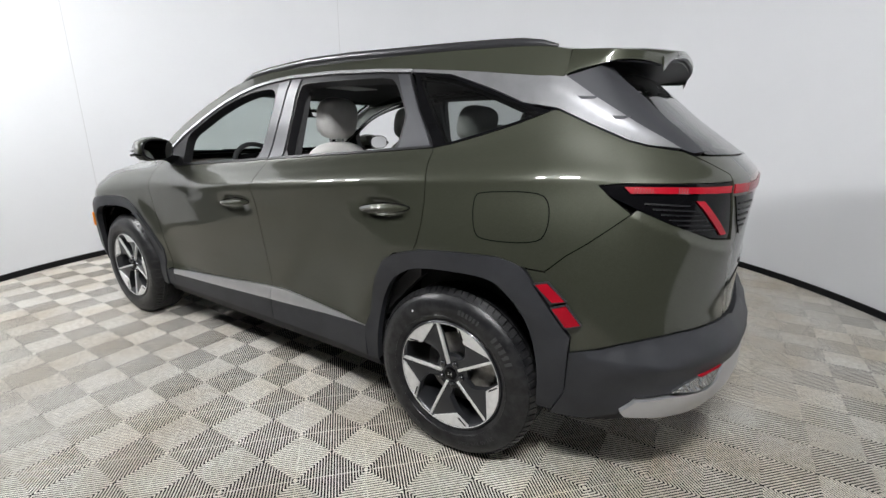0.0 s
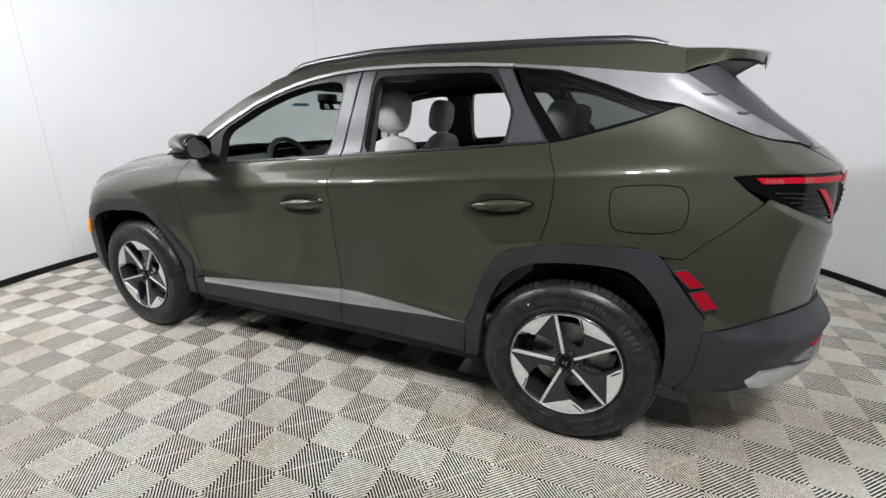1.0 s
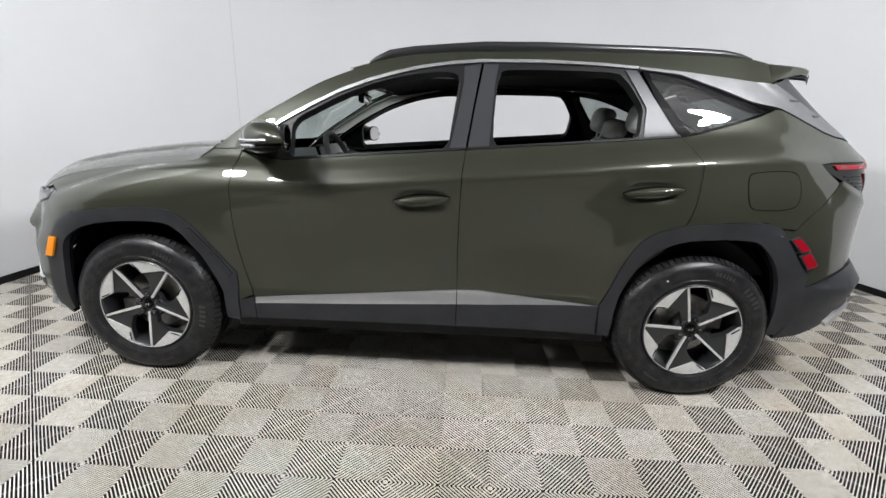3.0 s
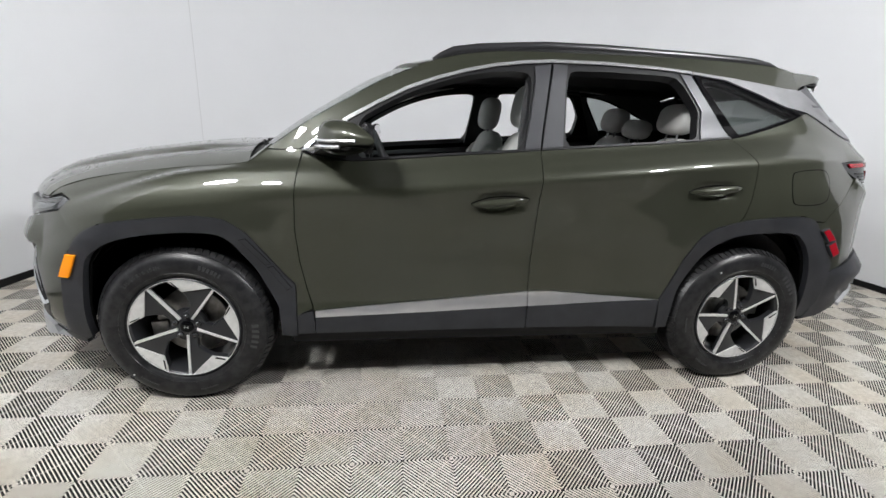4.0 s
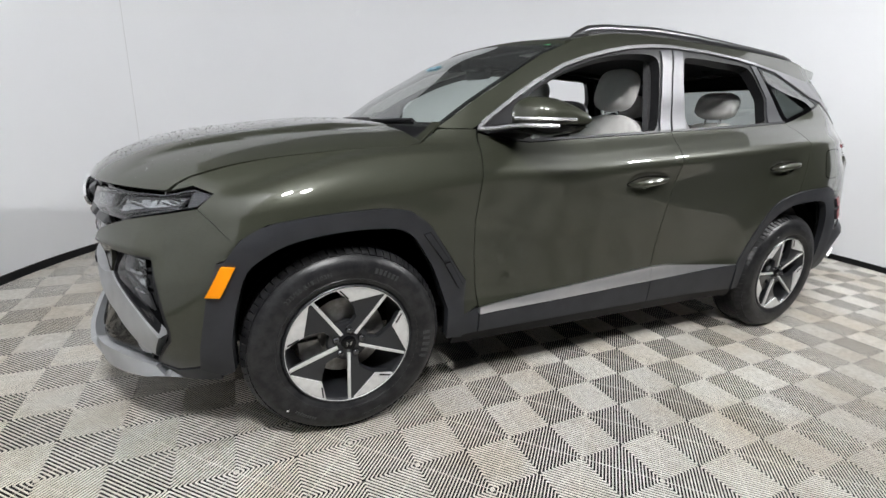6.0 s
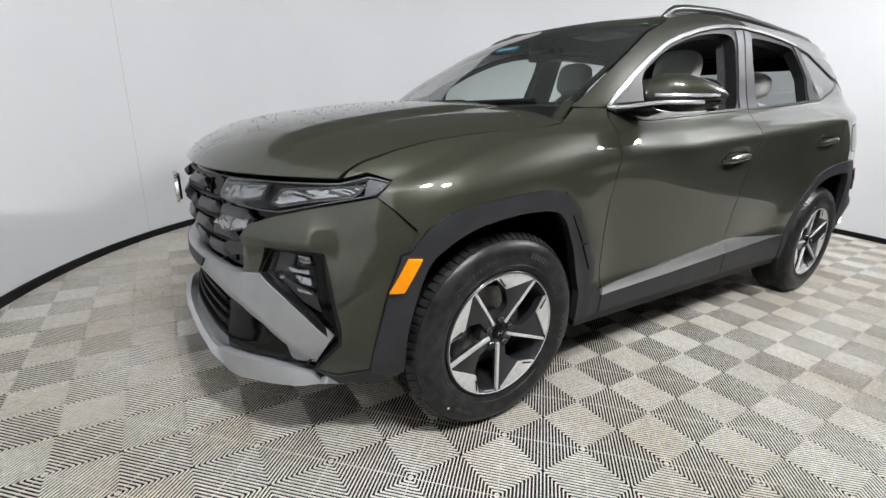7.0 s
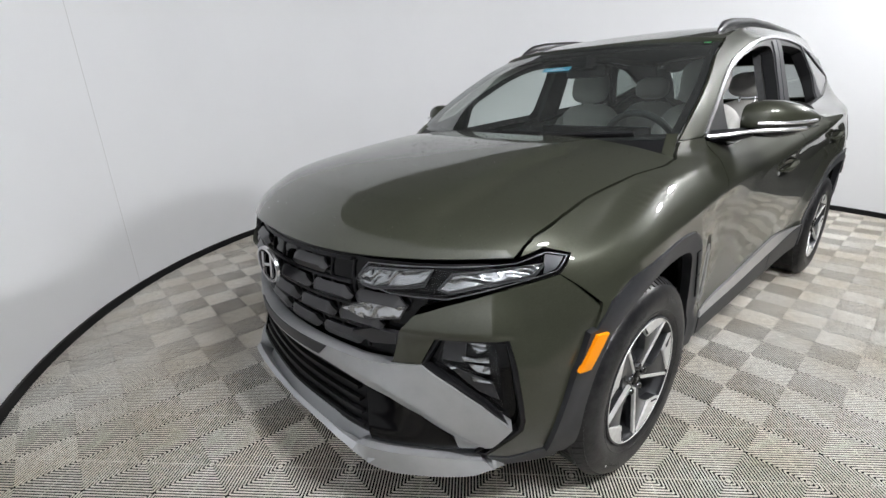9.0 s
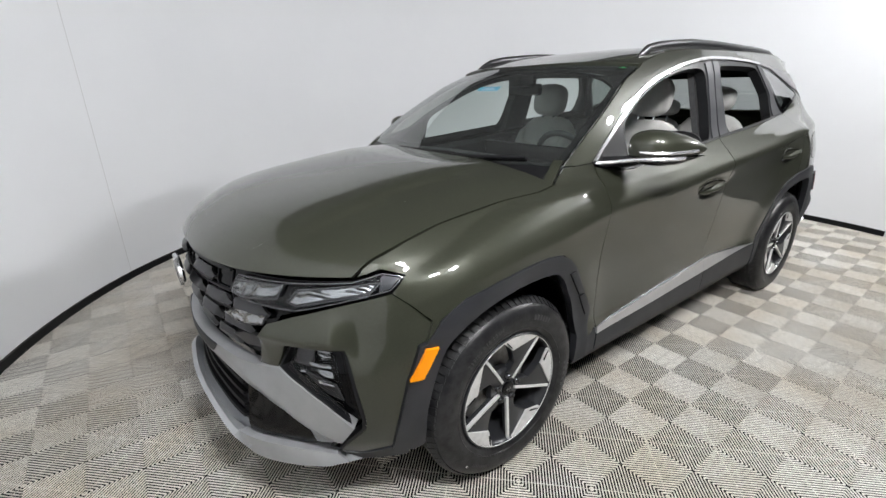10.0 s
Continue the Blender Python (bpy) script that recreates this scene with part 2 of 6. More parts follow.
section(-2.87, [.18, .26, .33, .42, .50, .62, .74, .81, .87, .91, .95, .99, 1.02], [0] * 13,
        [-2.20, -2.26, -2.29, -2.27, -2.26, -2.255, -2.27, -2.275, -2.27, -2.255, -2.23, -2.19, -2.15])
section(-2.65, [.18, .26, .33, .42, .50, .62, .74, .81, .87, .91, .95, .99, 1.02], [.21, .215, .22, .22, .22, .22, .22, .215, .21, .21, .205, .20, .20],
        [-2.19, -2.245, -2.275, -2.255, -2.24, -2.235, -2.25, -2.255, -2.25, -2.235, -2.21, -2.17, -2.13])
section(-2.40, [.18, .26, .34, .42, .50, .62, .74, .81, .87, .92, .95, .99, 1.02], [.42, .44, .455, .455, .455, .45, .44, .43, .42, .415, .41, .40, .40],
        [-2.15, -2.195, -2.23, -2.21, -2.19, -2.175, -2.185, -2.19, -2.185, -2.17, -2.15, -2.11, -2.07])
section(-2.15, [.19, .27, .37, .44, .52, .62, .73, .80, .87, .925, .95, .98, 1.01], [.60, .635, .66, .665, .667, .667, .65, .643, .633, .62, .61, .59, .57],
        [-2.03, -2.07, -2.10, -2.10, -2.10, -2.10, -2.085, -2.082, -2.082, -2.075, -2.06, -2.03, -2.0])
section(-1.95, [.21, .29, .38, .46, .54, .64, .75, .82, .88, .93, .96, .99, 1.02], [.745, .775, .805, .822, .828, .828, .80, .785, .772, .752, .735, .71, .68],
        [-1.90, -1.925, -1.955, -1.965, -1.965, -1.962, -1.95, -1.943, -1.937, -1.93, -1.92, -1.90, -1.88])
section(-1.78, [.22, .30, .40, .48, .56, .66, .76, .83, .905, .945, .97, 1.0, 1.03], [.83, .865, .893, .90, .905, .91, .905, .888, .862, .828, .808, .775, .74])
section(-1.38, [.25, .34, .43, .52, .62, .76, .86, .93, 1.036, 1.056, 1.075, 1.10, 1.14], [.88, .90, .915, .92, .925, .93, .928, .918, .868, .785, .755, .715, .66])
section(-1.05, [.25, .33, .42, .5, .62, .78, .9, .965, 1.07, 1.106, 1.16, 1.2, 1.24], [.85, .876, .885, .884, .89, .905, .912, .91, .868, .8, .755, .728, .7])
section(-.85, [.25, .33, .41, .48, .62, .78, .92, .985, 1.075, 1.135, 1.24, 1.3, 1.34], [.845, .868, .872, .86, .872, .892, .907, .908, .87, .815, .768, .738, .712])
section(-.45, [.25, .33, .41, .48, .62, .78, .92, 1., 1.07, 1.14, 1.34, 1.45, 1.52], [.845, .868, .872, .86, .868, .888, .904, .911, .878, .828, .752, .7, .655])
section(-.1, [.25, .33, .42, .5, .62, .78, .94, 1.03, 1.1, 1.165, 1.38, 1.56, 1.62], [.845, .868, .872, .86, .866, .886, .904, .914, .88, .828, .752, .68, .625])
section(.3, [.25, .33, .43, .515, .62, .78, .96, 1.065, 1.135, 1.2, 1.4, 1.602, 1.65], [.845, .868, .872, .86, .866, .886, .906, .918, .878, .822, .75, .674, .622])
section(.75, [.25, .33, .44, .51, .62, .78, .98, 1.105, 1.175, 1.24, 1.42, 1.606, 1.66], [.845, .868, .872, .86, .87, .891, .912, .924, .876, .812, .742, .662, .612])
section(1.15, [.25, .33, .44, .52, .62, .78, .99, 1.145, 1.215, 1.275, 1.43, 1.588, 1.666], [.86, .885, .895, .898, .905, .917, .927, .913, .86, .785, .722, .645, .592])
section(1.45, [.25, .33, .44, .52, .62, .78, .99, 1.165, 1.24, 1.31, 1.43, 1.565, 1.662], [.86, .89, .905, .91, .916, .928, .930, .893, .838, .768, .71, .636, .578],
        [1.45, 1.45, 1.45, 1.45, 1.45, 1.45, 1.45, 1.45, 1.45, 1.45, 1.447, 1.44, 1.43])
section(1.72, [.25, .33, .42, .5, .62, .78, .98, 1.18, 1.26, 1.33, 1.43, 1.54, 1.652], [.83, .862, .88, .888, .896, .900, .894, .838, .788, .745, .69, .627, .565],
        [1.72, 1.72, 1.72, 1.72, 1.72, 1.72, 1.72, 1.72, 1.72, 1.715, 1.695, 1.655, 1.61])
section(1.95, [.26, .34, .42, .5, .6, .76, .95, 1.185, 1.25, 1.31, 1.4, 1.5, 1.618], [.79, .825, .845, .855, .86, .855, .832, .758, .722, .69, .648, .605, .553],
        [1.93, 1.945, 1.955, 1.96, 1.962, 1.96, 1.955, 1.95, 1.94, 1.925, 1.875, 1.81, 1.735])
section(2.2, [.27, .35, .42, .50, .60, .76, .95, 1.185, 1.25, 1.31, 1.40, 1.50, 1.57], [.65, .69, .715, .728, .728, .72, .705, .665, .625, .598, .57, .54, .51],
        [2.08, 2.13, 2.165, 2.185, 2.18, 2.17, 2.172, 2.170, 2.135, 2.085, 1.985, 1.885, 1.815])
section(2.45, [.28, .36, .42, .50, .60, .76, .95, 1.185, 1.25, 1.31, 1.40, 1.50, 1.57], [.45, .475, .49, .50, .50, .495, .485, .465, .435, .418, .40, .38, .36],
        [2.17, 2.25, 2.29, 2.315, 2.30, 2.285, 2.285, 2.297, 2.25, 2.18, 2.06, 1.95, 1.865])
section(2.66, [.28, .36, .42, .50, .60, .76, .95, 1.185, 1.25, 1.31, 1.40, 1.50, 1.57], [.22, .235, .24, .25, .25, .25, .24, .23, .215, .21, .20, .19, .18],
        [2.20, 2.285, 2.325, 2.35, 2.335, 2.32, 2.322, 2.333, 2.285, 2.21, 2.09, 1.975, 1.89])
section(2.87, [.28, .36, .42, .50, .60, .76, .95, 1.185, 1.25, 1.31, 1.40, 1.50, 1.57], [0] * 13,
        [2.21, 2.295, 2.335, 2.36, 2.345, 2.33, 2.332, 2.343, 2.295, 2.22, 2.10, 1.985, 1.90])


def spline_second(t, y):
    """Second derivatives of the natural cubic splines through the rows of y."""
    n = len(t)
    a, b = np.zeros((n, n)), np.zeros_like(y)
    a[0, 0] = a[-1, -1] = 1
    for i in range(1, n - 1):
        l, r = t[i] - t[i - 1], t[i + 1] - t[i]
        a[i, i - 1], a[i, i], a[i, i + 1] = l, 2 * (l + r), r
        b[i] = 6 * ((y[i + 1] - y[i]) / r - (y[i] - y[i - 1]) / l)
    return np.linalg.solve(a, b)


def make_loft():
    """The sections, mirrored past both ends so that the skin runs smoothly over the middle line."""
    rows = []
    for s, zs, hs, xs in SECTIONS:
        rows.append((s, np.array([zs, hs, xs], float).T))
    for end, order in ((-2.87, (5, 4, 3, 2, 1)), (2.87, (-2, -3, -4, -5, -6))):
        for i in order:
            s, zs, hs, xs = SECTIONS[i]
            rows.append((2 * end - s, np.array([zs, [-h for h in hs], xs], float).T))
    rows.sort(key=lambda r: r[0])
    t = np.array([r[0] for r in rows])
    y = np.array([r[1].ravel() for r in rows])
    return t, y, spline_second(t, y)


LOFT = make_loft()


def section_at(s):
    """The knots (z, h, x) of the sections at each s."""
    t, y, m = LOFT
    s = np.atleast_1d(np.asarray(s, float))
    i = np.clip(np.searchsorted(t, s) - 1, 0, len(t) - 2)
    l, a = t[i + 1] - t[i], (t[i + 1] - s) / (t[i + 1] - t[i])
    b = 1 - a
    a, b, l = a[:, None], b[:, None], l[:, None]
    out = a * y[i] + b * y[i + 1] + ((a**3 - a) * m[i] + (b**3 - b) * m[i + 1]) * l * l / 6
    return out.reshape(len(s), -1, 3)


def rise(zk, yk, z):
    """A monotone cubic through the knots (rows of zk, yk) at heights z."""
    d = np.diff(yk, axis=1) / np.diff(zk, axis=1)
    w = np.diff(zk, axis=1)
    m = np.zeros_like(yk)
    same = d[:, 1:] * d[:, :-1] > 0
    w1, w2 = 2 * w[:, 1:] + w[:, :-1], w[:, 1:] + 2 * w[:, :-1]
    mean = (w1 + w2) / (w1 / np.where(same, d[:, :-1], 1) + w2 / np.where(same, d[:, 1:], 1))
    m[:, 1:-1] = np.where(same, mean, 0)
    m[:, 0], m[:, -1] = d[:, 0], d[:, -1]
    i = np.clip((zk < z[:, None]).sum(1) - 1, 0, zk.shape[1] - 2)
    n = np.arange(len(z))
    l = zk[n, i + 1] - zk[n, i]
    u = (z - zk[n, i]) / l
    lo, hi = u < 0, u > 1
    c = np.clip(u, 0, 1)
    y = (yk[n, i] * (1 + 2 * c) * (1 - c) ** 2 + m[n, i] * l * c * (1 - c) ** 2
         + yk[n, i + 1] * c * c * (3 - 2 * c) + m[n, i + 1] * l * c * c * (c - 1))
    return y + np.where(lo, m[n, i] * l * u, 0) + np.where(hi, m[n, i + 1] * l * (u - 1), 0)


def skin(s, z):
    """Points of the left-hand skin (x, y, z) at s and height z."""
    s, z = np.broadcast_arrays(np.atleast_1d(np.asarray(s, float)), np.asarray(z, float))
    s, z = s.ravel(), z.ravel()
    k = section_at(s)
    h, x = rise(k[:, :, 0], k[:, :, 1], z), rise(k[:, :, 0], k[:, :, 2], z)
    return np.stack([x, -h, z], 1)


def skin_normal(s, z, e=0.003):
    s, z = np.broadcast_arrays(np.atleast_1d(np.asarray(s, float)), np.asarray(z, float))
    a = skin(s + e, z) - skin(s - e, z)
    b = skin(s, z + e) - skin(s, z - e)
    n = np.cross(a, b)
    return n / (np.linalg.norm(n, axis=1)[:, None] + 1e-12)


# ---- panels cut from the skin ----
def inside(poly, pts):
    """Which points lie inside a polygon."""
    x, y = pts[:, 0][:, None], pts[:, 1][:, None]
    a, b = np.asarray(poly, float), np.roll(np.asarray(poly, float), -1, axis=0)
    cross = (a[:, 1] > y) != (b[:, 1] > y)
    with np.errstate(divide="ignore", invalid="ignore"):
        at = a[:, 0] + (y - a[:, 1]) * (b[:, 0] - a[:, 0]) / (b[:, 1] - a[:, 1])
    return ((cross & (x < at)).sum(1) % 2) == 1


def dense(poly, step):
    out = []
    for (x0, y0), (x1, y1) in zip(poly, poly[1:] + poly[:1]):
        n = max(1, math.ceil(math.hypot(x1 - x0, y1 - y0) / step))
        out += [(x0 + (x1 - x0) * i / n, y0 + (y1 - y0) * i / n) for i in range(n)]
    return out


def rounded(poly, rounds=2, keep=0.3):
    """Cuts the corners of a closed outline."""
    for _ in range(rounds):
        out = []
        for (x0, y0), (x1, y1) in zip(poly, poly[1:] + poly[:1]):
            out += [(x0 + (x1 - x0) * keep, y0 + (y1 - y0) * keep), (x1 - (x1 - x0) * keep, y1 - (y1 - y0) * keep)]
        poly = out
    return poly


def shrunk(poly, by):
    """Moves a closed outline inwards (outwards: by < 0)."""
    p = np.asarray(poly, float)
    area = np.sum(p[:, 0] * np.roll(p[:, 1], -1) - np.roll(p[:, 0], -1) * p[:, 1])
    a, b = p - np.roll(p, 1, axis=0), np.roll(p, -1, axis=0) - p
    na = np.stack([-a[:, 1], a[:, 0]], 1) / (np.linalg.norm(a, axis=1)[:, None] + 1e-9)
    nb = np.stack([-b[:, 1], b[:, 0]], 1) / (np.linalg.norm(b, axis=1)[:, None] + 1e-9)
    n = na + nb
    n /= np.maximum(np.linalg.norm(n, axis=1)[:, None], 0.5)
    return [tuple(v) for v in p + np.sign(area) * by * n]


def fill(outline, holes, step, lines=()):
    """Triangles over an outline with holes, on an even lattice."""
    from mathutils.geometry import delaunay_2d_cdt
    loops = [dense(outline, step)] + [dense(h, step) for h in holes]
    pts, edges = [], []
    for loop in loops:
        n = len(pts)
        pts += loop
        edges += [(n + i, n + (i + 1) % len(loop)) for i in range(len(loop))]
    for line in lines:
        for (x0, y0), (x1, y1) in zip(line, line[1:]):
            n = len(pts)
            pts += [(x0, y0), (x1, y1)]
            edges.append((n, n + 1))
    o = np.array(loops[0])
    gx = np.arange(o[:, 0].min(), o[:, 0].max(), step)
    gy = np.arange(o[:, 1].min(), o[:, 1].max(), step)
    g = np.array([(x + (step / 2 if j % 2 else 0), y) for j, y in enumerate(gy) for x in gx])
    if len(g):
        keep = inside(shrunk(loops[0], step * 0.45), g)
        for h in loops[1:]:
            keep &= ~inside(shrunk(h, -step * 0.45), g)
        for line in lines:
            k = np.array(line)
            near = np.abs(g[:, 1] - np.interp(g[:, 0], k[:, 0], k[:, 1])) < step * .4
            keep &= ~(near & (g[:, 0] > k[0, 0]) & (g[:, 0] < k[-1, 0]))
        pts += [tuple(v) for v in g[keep]]
    v, _, f, *_ = delaunay_2d_cdt([Vector(p) for p in pts], edges, [], 0, 1e-6)
    v = np.array([tuple(p) for p in v])
    f = np.array([t for t in f if len(t) == 3])
    mid = v[f].mean(1)
    keep = inside(loops[0], mid)
    for h in loops[1:]:
        keep &= ~inside(h, mid)
    return v, f[keep]


def shaped(v, f, place, normal, depth, side=1):
    """Lays a flat mesh onto a surface and turns its rim inwards. Gives vertices, faces and normals."""
    p, n = place, normal
    used = np.unique(f)
    index = -np.ones(len(v), int)
    index[used] = np.arange(len(used))
    p, n, f = p[used], n[used], index[f]
    a, b, c = p[f[:, 0]], p[f[:, 1]], p[f[:, 2]]
    flip = (np.cross(b - a, c - a) * n[f[:, 0]]).sum(1) < 0
    f[flip] = f[flip][:, ::-1]
    faces = [tuple(t) for t in f]
    verts, normals = list(p), list(n)
    if depth:
        seen = {}
        for t in f:
            for i in range(3):
                seen[(t[i], t[(i + 1) % 3])] = True
        rim = [(i, j) for i, j in seen if (j, i) not in seen]
        for i, j in rim:
            out = np.cross(p[j] - p[i], n[i])
            out /= np.linalg.norm(out) + 1e-12
            k = len(verts)
            verts += [p[i], p[j], p[j] - n[j] * depth, p[i] - n[i] * depth]
            normals += [out] * 4
            faces.append((k, k + 3, k + 2, k + 1))
    verts, normals = np.array(verts), np.array(normals)
    if side < 0:
        verts[:, 1] *= -1
        normals[:, 1] *= -1
        faces = [t[::-1] for t in faces]
    return verts, faces, normals


def panel(name, outline, mat, parent, side=1, holes=(), off=0.0, depth=0.014, step=0.03, gap=0.002, label="", bulge=None, lines=(), crisp=False):
    """A sheet cut from the skin: outline in s and height; off: how far it stands proud."""
    v, f = fill(shrunk(outline, gap) if gap else outline, list(holes), step, lines)
    n = skin_normal(v[:, 0], v[:, 1])
    p = skin(v[:, 0], v[:, 1])
    lift = np.full(len(v), off) if bulge is None else off + bulge(v[:, 0], v[:, 1])
    if bulge is not None:
        e = 0.006
        q = lambda s, z: skin(s, z) + skin_normal(s, z) * (off + bulge(s, z))[:, None]  # noqa: E731
        n = np.cross(q(v[:, 0] + e, v[:, 1]) - q(v[:, 0] - e, v[:, 1]), q(v[:, 0], v[:, 1] + e) - q(v[:, 0], v[:, 1] - e))
        n /= np.linalg.norm(n, axis=1)[:, None]
        p = p + skin_normal(v[:, 0], v[:, 1]) * lift[:, None]
    else:
        p = p + n * lift[:, None]
    verts, faces, normals = shaped(v, f, p, n, depth, side)
    return from_lists(name, verts, faces, mat, parent, label, 22 if crisp else 180, None if crisp else normals)


def sheet(name, surface, nu, nv, mat, parent, label="", depth=0.01, u=(0, 1), v=(0, 1)):
    """A sheet over a surface(u, v) that gives points; u and v run from 0 to 1, or as told."""
    uu, vv = np.meshgrid(np.linspace(*u, nu), np.linspace(*v, nv), indexing="ij")
    flat = np.stack([uu.ravel(), vv.ravel()], 1)
    f = []
    for i in range(nu - 1):
        for j in range(nv - 1):
            a, b, c, d = i * nv + j, (i + 1) * nv + j, (i + 1) * nv + j + 1, i * nv + j + 1
            f += [(a, b, c), (a, c, d)]
    e = 0.002
    p = surface(flat[:, 0], flat[:, 1])
    n = np.cross(surface(flat[:, 0] + e, flat[:, 1]) - surface(flat[:, 0] - e, flat[:, 1]), surface(flat[:, 0], flat[:, 1] + e) - surface(flat[:, 0], flat[:, 1] - e))
    n /= np.linalg.norm(n, axis=1)[:, None] + 1e-12
    if n[:, 2].mean() < 0:
        n = -n
    verts, faces, normals = shaped(flat, np.array(f), p, n, depth)
    return from_lists(name, verts, faces, mat, parent, label, 180, normals)



# ---- the room ----
def ring_wall(name, r0, r1, z0, z1, mat, label, count=180, kind="structure", category="wall", start=-20, end=215):
    """A round wall with thickness, from one angle to another."""
    bm = bmesh.new()
    loops = []
    for i in range(count + 1):
        a = radians(start + (end - start) * i / count)
        c, s = math.cos(a), math.sin(a)
        loops.append([bm.verts.new((ROOM_X + r * c, ROOM_Y + r * s, z)) for r, z in ((r0, z0), (r0, z1), (r1, z1), (r1, z0))])
    for a, b in zip(loops, loops[1:]):
        for k in range(4):
            bm.faces.new((a[k], a[(k + 1) % 4], b[(k + 1) % 4], b[k]))
    bm.faces.new(loops[0])
    bm.faces.new(loops[-1][::-1])
    bmesh.ops.recalc_face_normals(bm, faces=bm.faces)
    return tagged(part(name, bm, mat), label, category, kind=kind)


def disc(name, r, z, thick, mat, label, category):
    bm = bmesh.new()
    bmesh.ops.create_cone(bm, cap_ends=True, segments=160, radius1=r, radius2=r, depth=thick, matrix=Matrix.Translation((ROOM_X, ROOM_Y, z)))
    return tagged(part(name, bm, mat), label, category, kind="structure")


wall = ring_wall("wall_round", ROOM_R, ROOM_R + 0.12, -0.05, ROOM_H, WALLPAINT, "smooth white painted wall of a round photo booth")
for angle in (139.3, -173.4):
    # upright joints between the wall's curved boards
    bm = bmesh.new()
    m = pose(ROOM_X + ROOM_R * math.cos(radians(angle)), ROOM_Y + ROOM_R * math.sin(radians(angle)), 0, 0, 0, angle)
    box(bm, (.0016, .0035, ROOM_H - .06), (0, 0, ROOM_H / 2 + .02), 0)
    bm.transform(m)
    part("joint_strip", bm, JOINT, wall)
ring_wall("baseboard", ROOM_R - 0.014, ROOM_R + 0.002, -0.012, 0.055, BLACK, "black rubber skirting strip along the round wall", category="baseboard")
# the booth's open entrance and the dim hall before it
# unseen; dark instead of wall white so the car mirrors no bright band
ring_wall("wall_lintel", ROOM_R, ROOM_R + 0.12, 2.80, ROOM_H, HALLPAINT, "unseen wall above the booth's open entrance, coloured dark to dim reflections", 40, start=-145, end=-20)
ring_wall("wall_hall", 9.0, 9.1, -0.05, ROOM_H, HALLPAINT, "plain dark grey wall of the dim hall outside", 40, start=-150, end=-15)
ring_wall("wall_hall_east", ROOM_R + 0.122, 8.998, -0.05, ROOM_H, HALLPAINT, "plain dark grey side wall of the dim hall", 2, start=-16, end=-15)
ring_wall("wall_hall_west", ROOM_R + 0.122, 8.998, -0.05, ROOM_H, HALLPAINT, "plain dark grey side wall of the dim hall", 2, start=-150, end=-149)
ring_wall("floor_hall", ROOM_R + 0.052, 9.1, -0.09, -0.052, HALLPAINT, "bare dark concrete floor of the hall outside", 40, category="floor", start=-150, end=-15)
ring_wall("ceiling_hall", ROOM_R + 0.122, 9.1, ROOM_H + 0.002, ROOM_H + 0.1, HALLPAINT, "plain dark ceiling of the hall outside", 40, category="ceiling", start=-150, end=-15)
disc("ceiling", ROOM_R + 0.12, ROOM_H + 0.05, 0.1, CEILINGPAINT, "plain dark grey painted ceiling over the booth", "ceiling")
floor = disc("floor", ROOM_R + 0.05, -0.038, 0.04, SUBFLOOR, "floor of grey ribbed plastic tiles on a subfloor coloured near-black as deep shade", "floor")


def hanging_light(x, y, r=0.13, drop=0.42):
    """A round opal globe with a cap, on a rod from the ceiling."""
    lamp = thing("hanging_light", "round white opal globe light hung from the ceiling, switched on", "light", (x, y, ROOM_H - drop), "hanging lights")
    bm = bmesh.new()
    bmesh.ops.create_uvsphere(bm, u_segments=40, v_segments=24, radius=r, matrix=Matrix.Diagonal((1, 1, .82, 1)))
    part("diffuser", bm, GLOW, lamp)
    bm = bmesh.new()
    bmesh.ops.create_cone(bm, cap_ends=True, segments=32, radius1=r * .45, radius2=r * .25, depth=.06, matrix=Matrix.Translation((0, 0, r * .80 + .02)))
    part("cap", bm, SATIN, lamp)
    bm = bmesh.new()
    bmesh.ops.create_cone(bm, cap_ends=True, segments=12, radius1=.011, radius2=.011, depth=drop - r * .8 - .045, matrix=Matrix.Translation((0, 0, (drop + r * .8 + .045) / 2)))
    part("rod", bm, SATIN, lamp)
    return lamp


first_lamp = None
for r, a in ((3.3, -45), (3.3, -55), (3.3, -126), (3.3, -136)):
    m = pose(ROOM_X + r * math.cos(radians(a)), ROOM_Y + r * math.sin(radians(a)), ROOM_H - 0.42)
    if first_lamp is None:
        first_lamp = hanging_light(m.translation.x, m.translation.y)
    else:
        copy_thing(first_lamp, m)


# ---- the car ----
car = thing("car", "dark olive green compact SUV with grey-black cladding, front windows open, parked", "car")

HUB_F, HUB_R, HUB_Z, TYRE_R = -1.3775, 1.3775, 0.366, 0.368
# outlines in s and height
CHROME_HI = [(-.84, 1.178), (-.773, 1.233), (-.646, 1.319), (-.518, 1.391), (-.388, 1.457), (-.254, 1.507), (-.12, 1.546), (.015, 1.576), (.15, 1.596), (.296, 1.609), (.565, 1.614), (.848, 1.608), (1.036, 1.597)]
CHROME_LO = [(-.835, 1.164), (-.772, 1.215), (-.644, 1.300), (-.517, 1.373), (-.387, 1.440), (-.253, 1.490), (-.119, 1.529), (.015, 1.560), (.15, 1.580), (.295, 1.593), (.563, 1.598), (.845, 1.593), (1.030, 1.583)]
BELT = [(-.845, 1.152), (-.7, 1.125), (-.607, 1.124), (-.504, 1.133), (-.243, 1.156), (.02, 1.177), (.231, 1.195), (.551, 1.222), (.822, 1.244), (1.225, 1.280)]
FCUT = [(-.848, 1.157), (-.86, 1.077), (-.871, .978), (-.878, .821), (-.867, .682), (-.842, .537), (-.815, .428)]
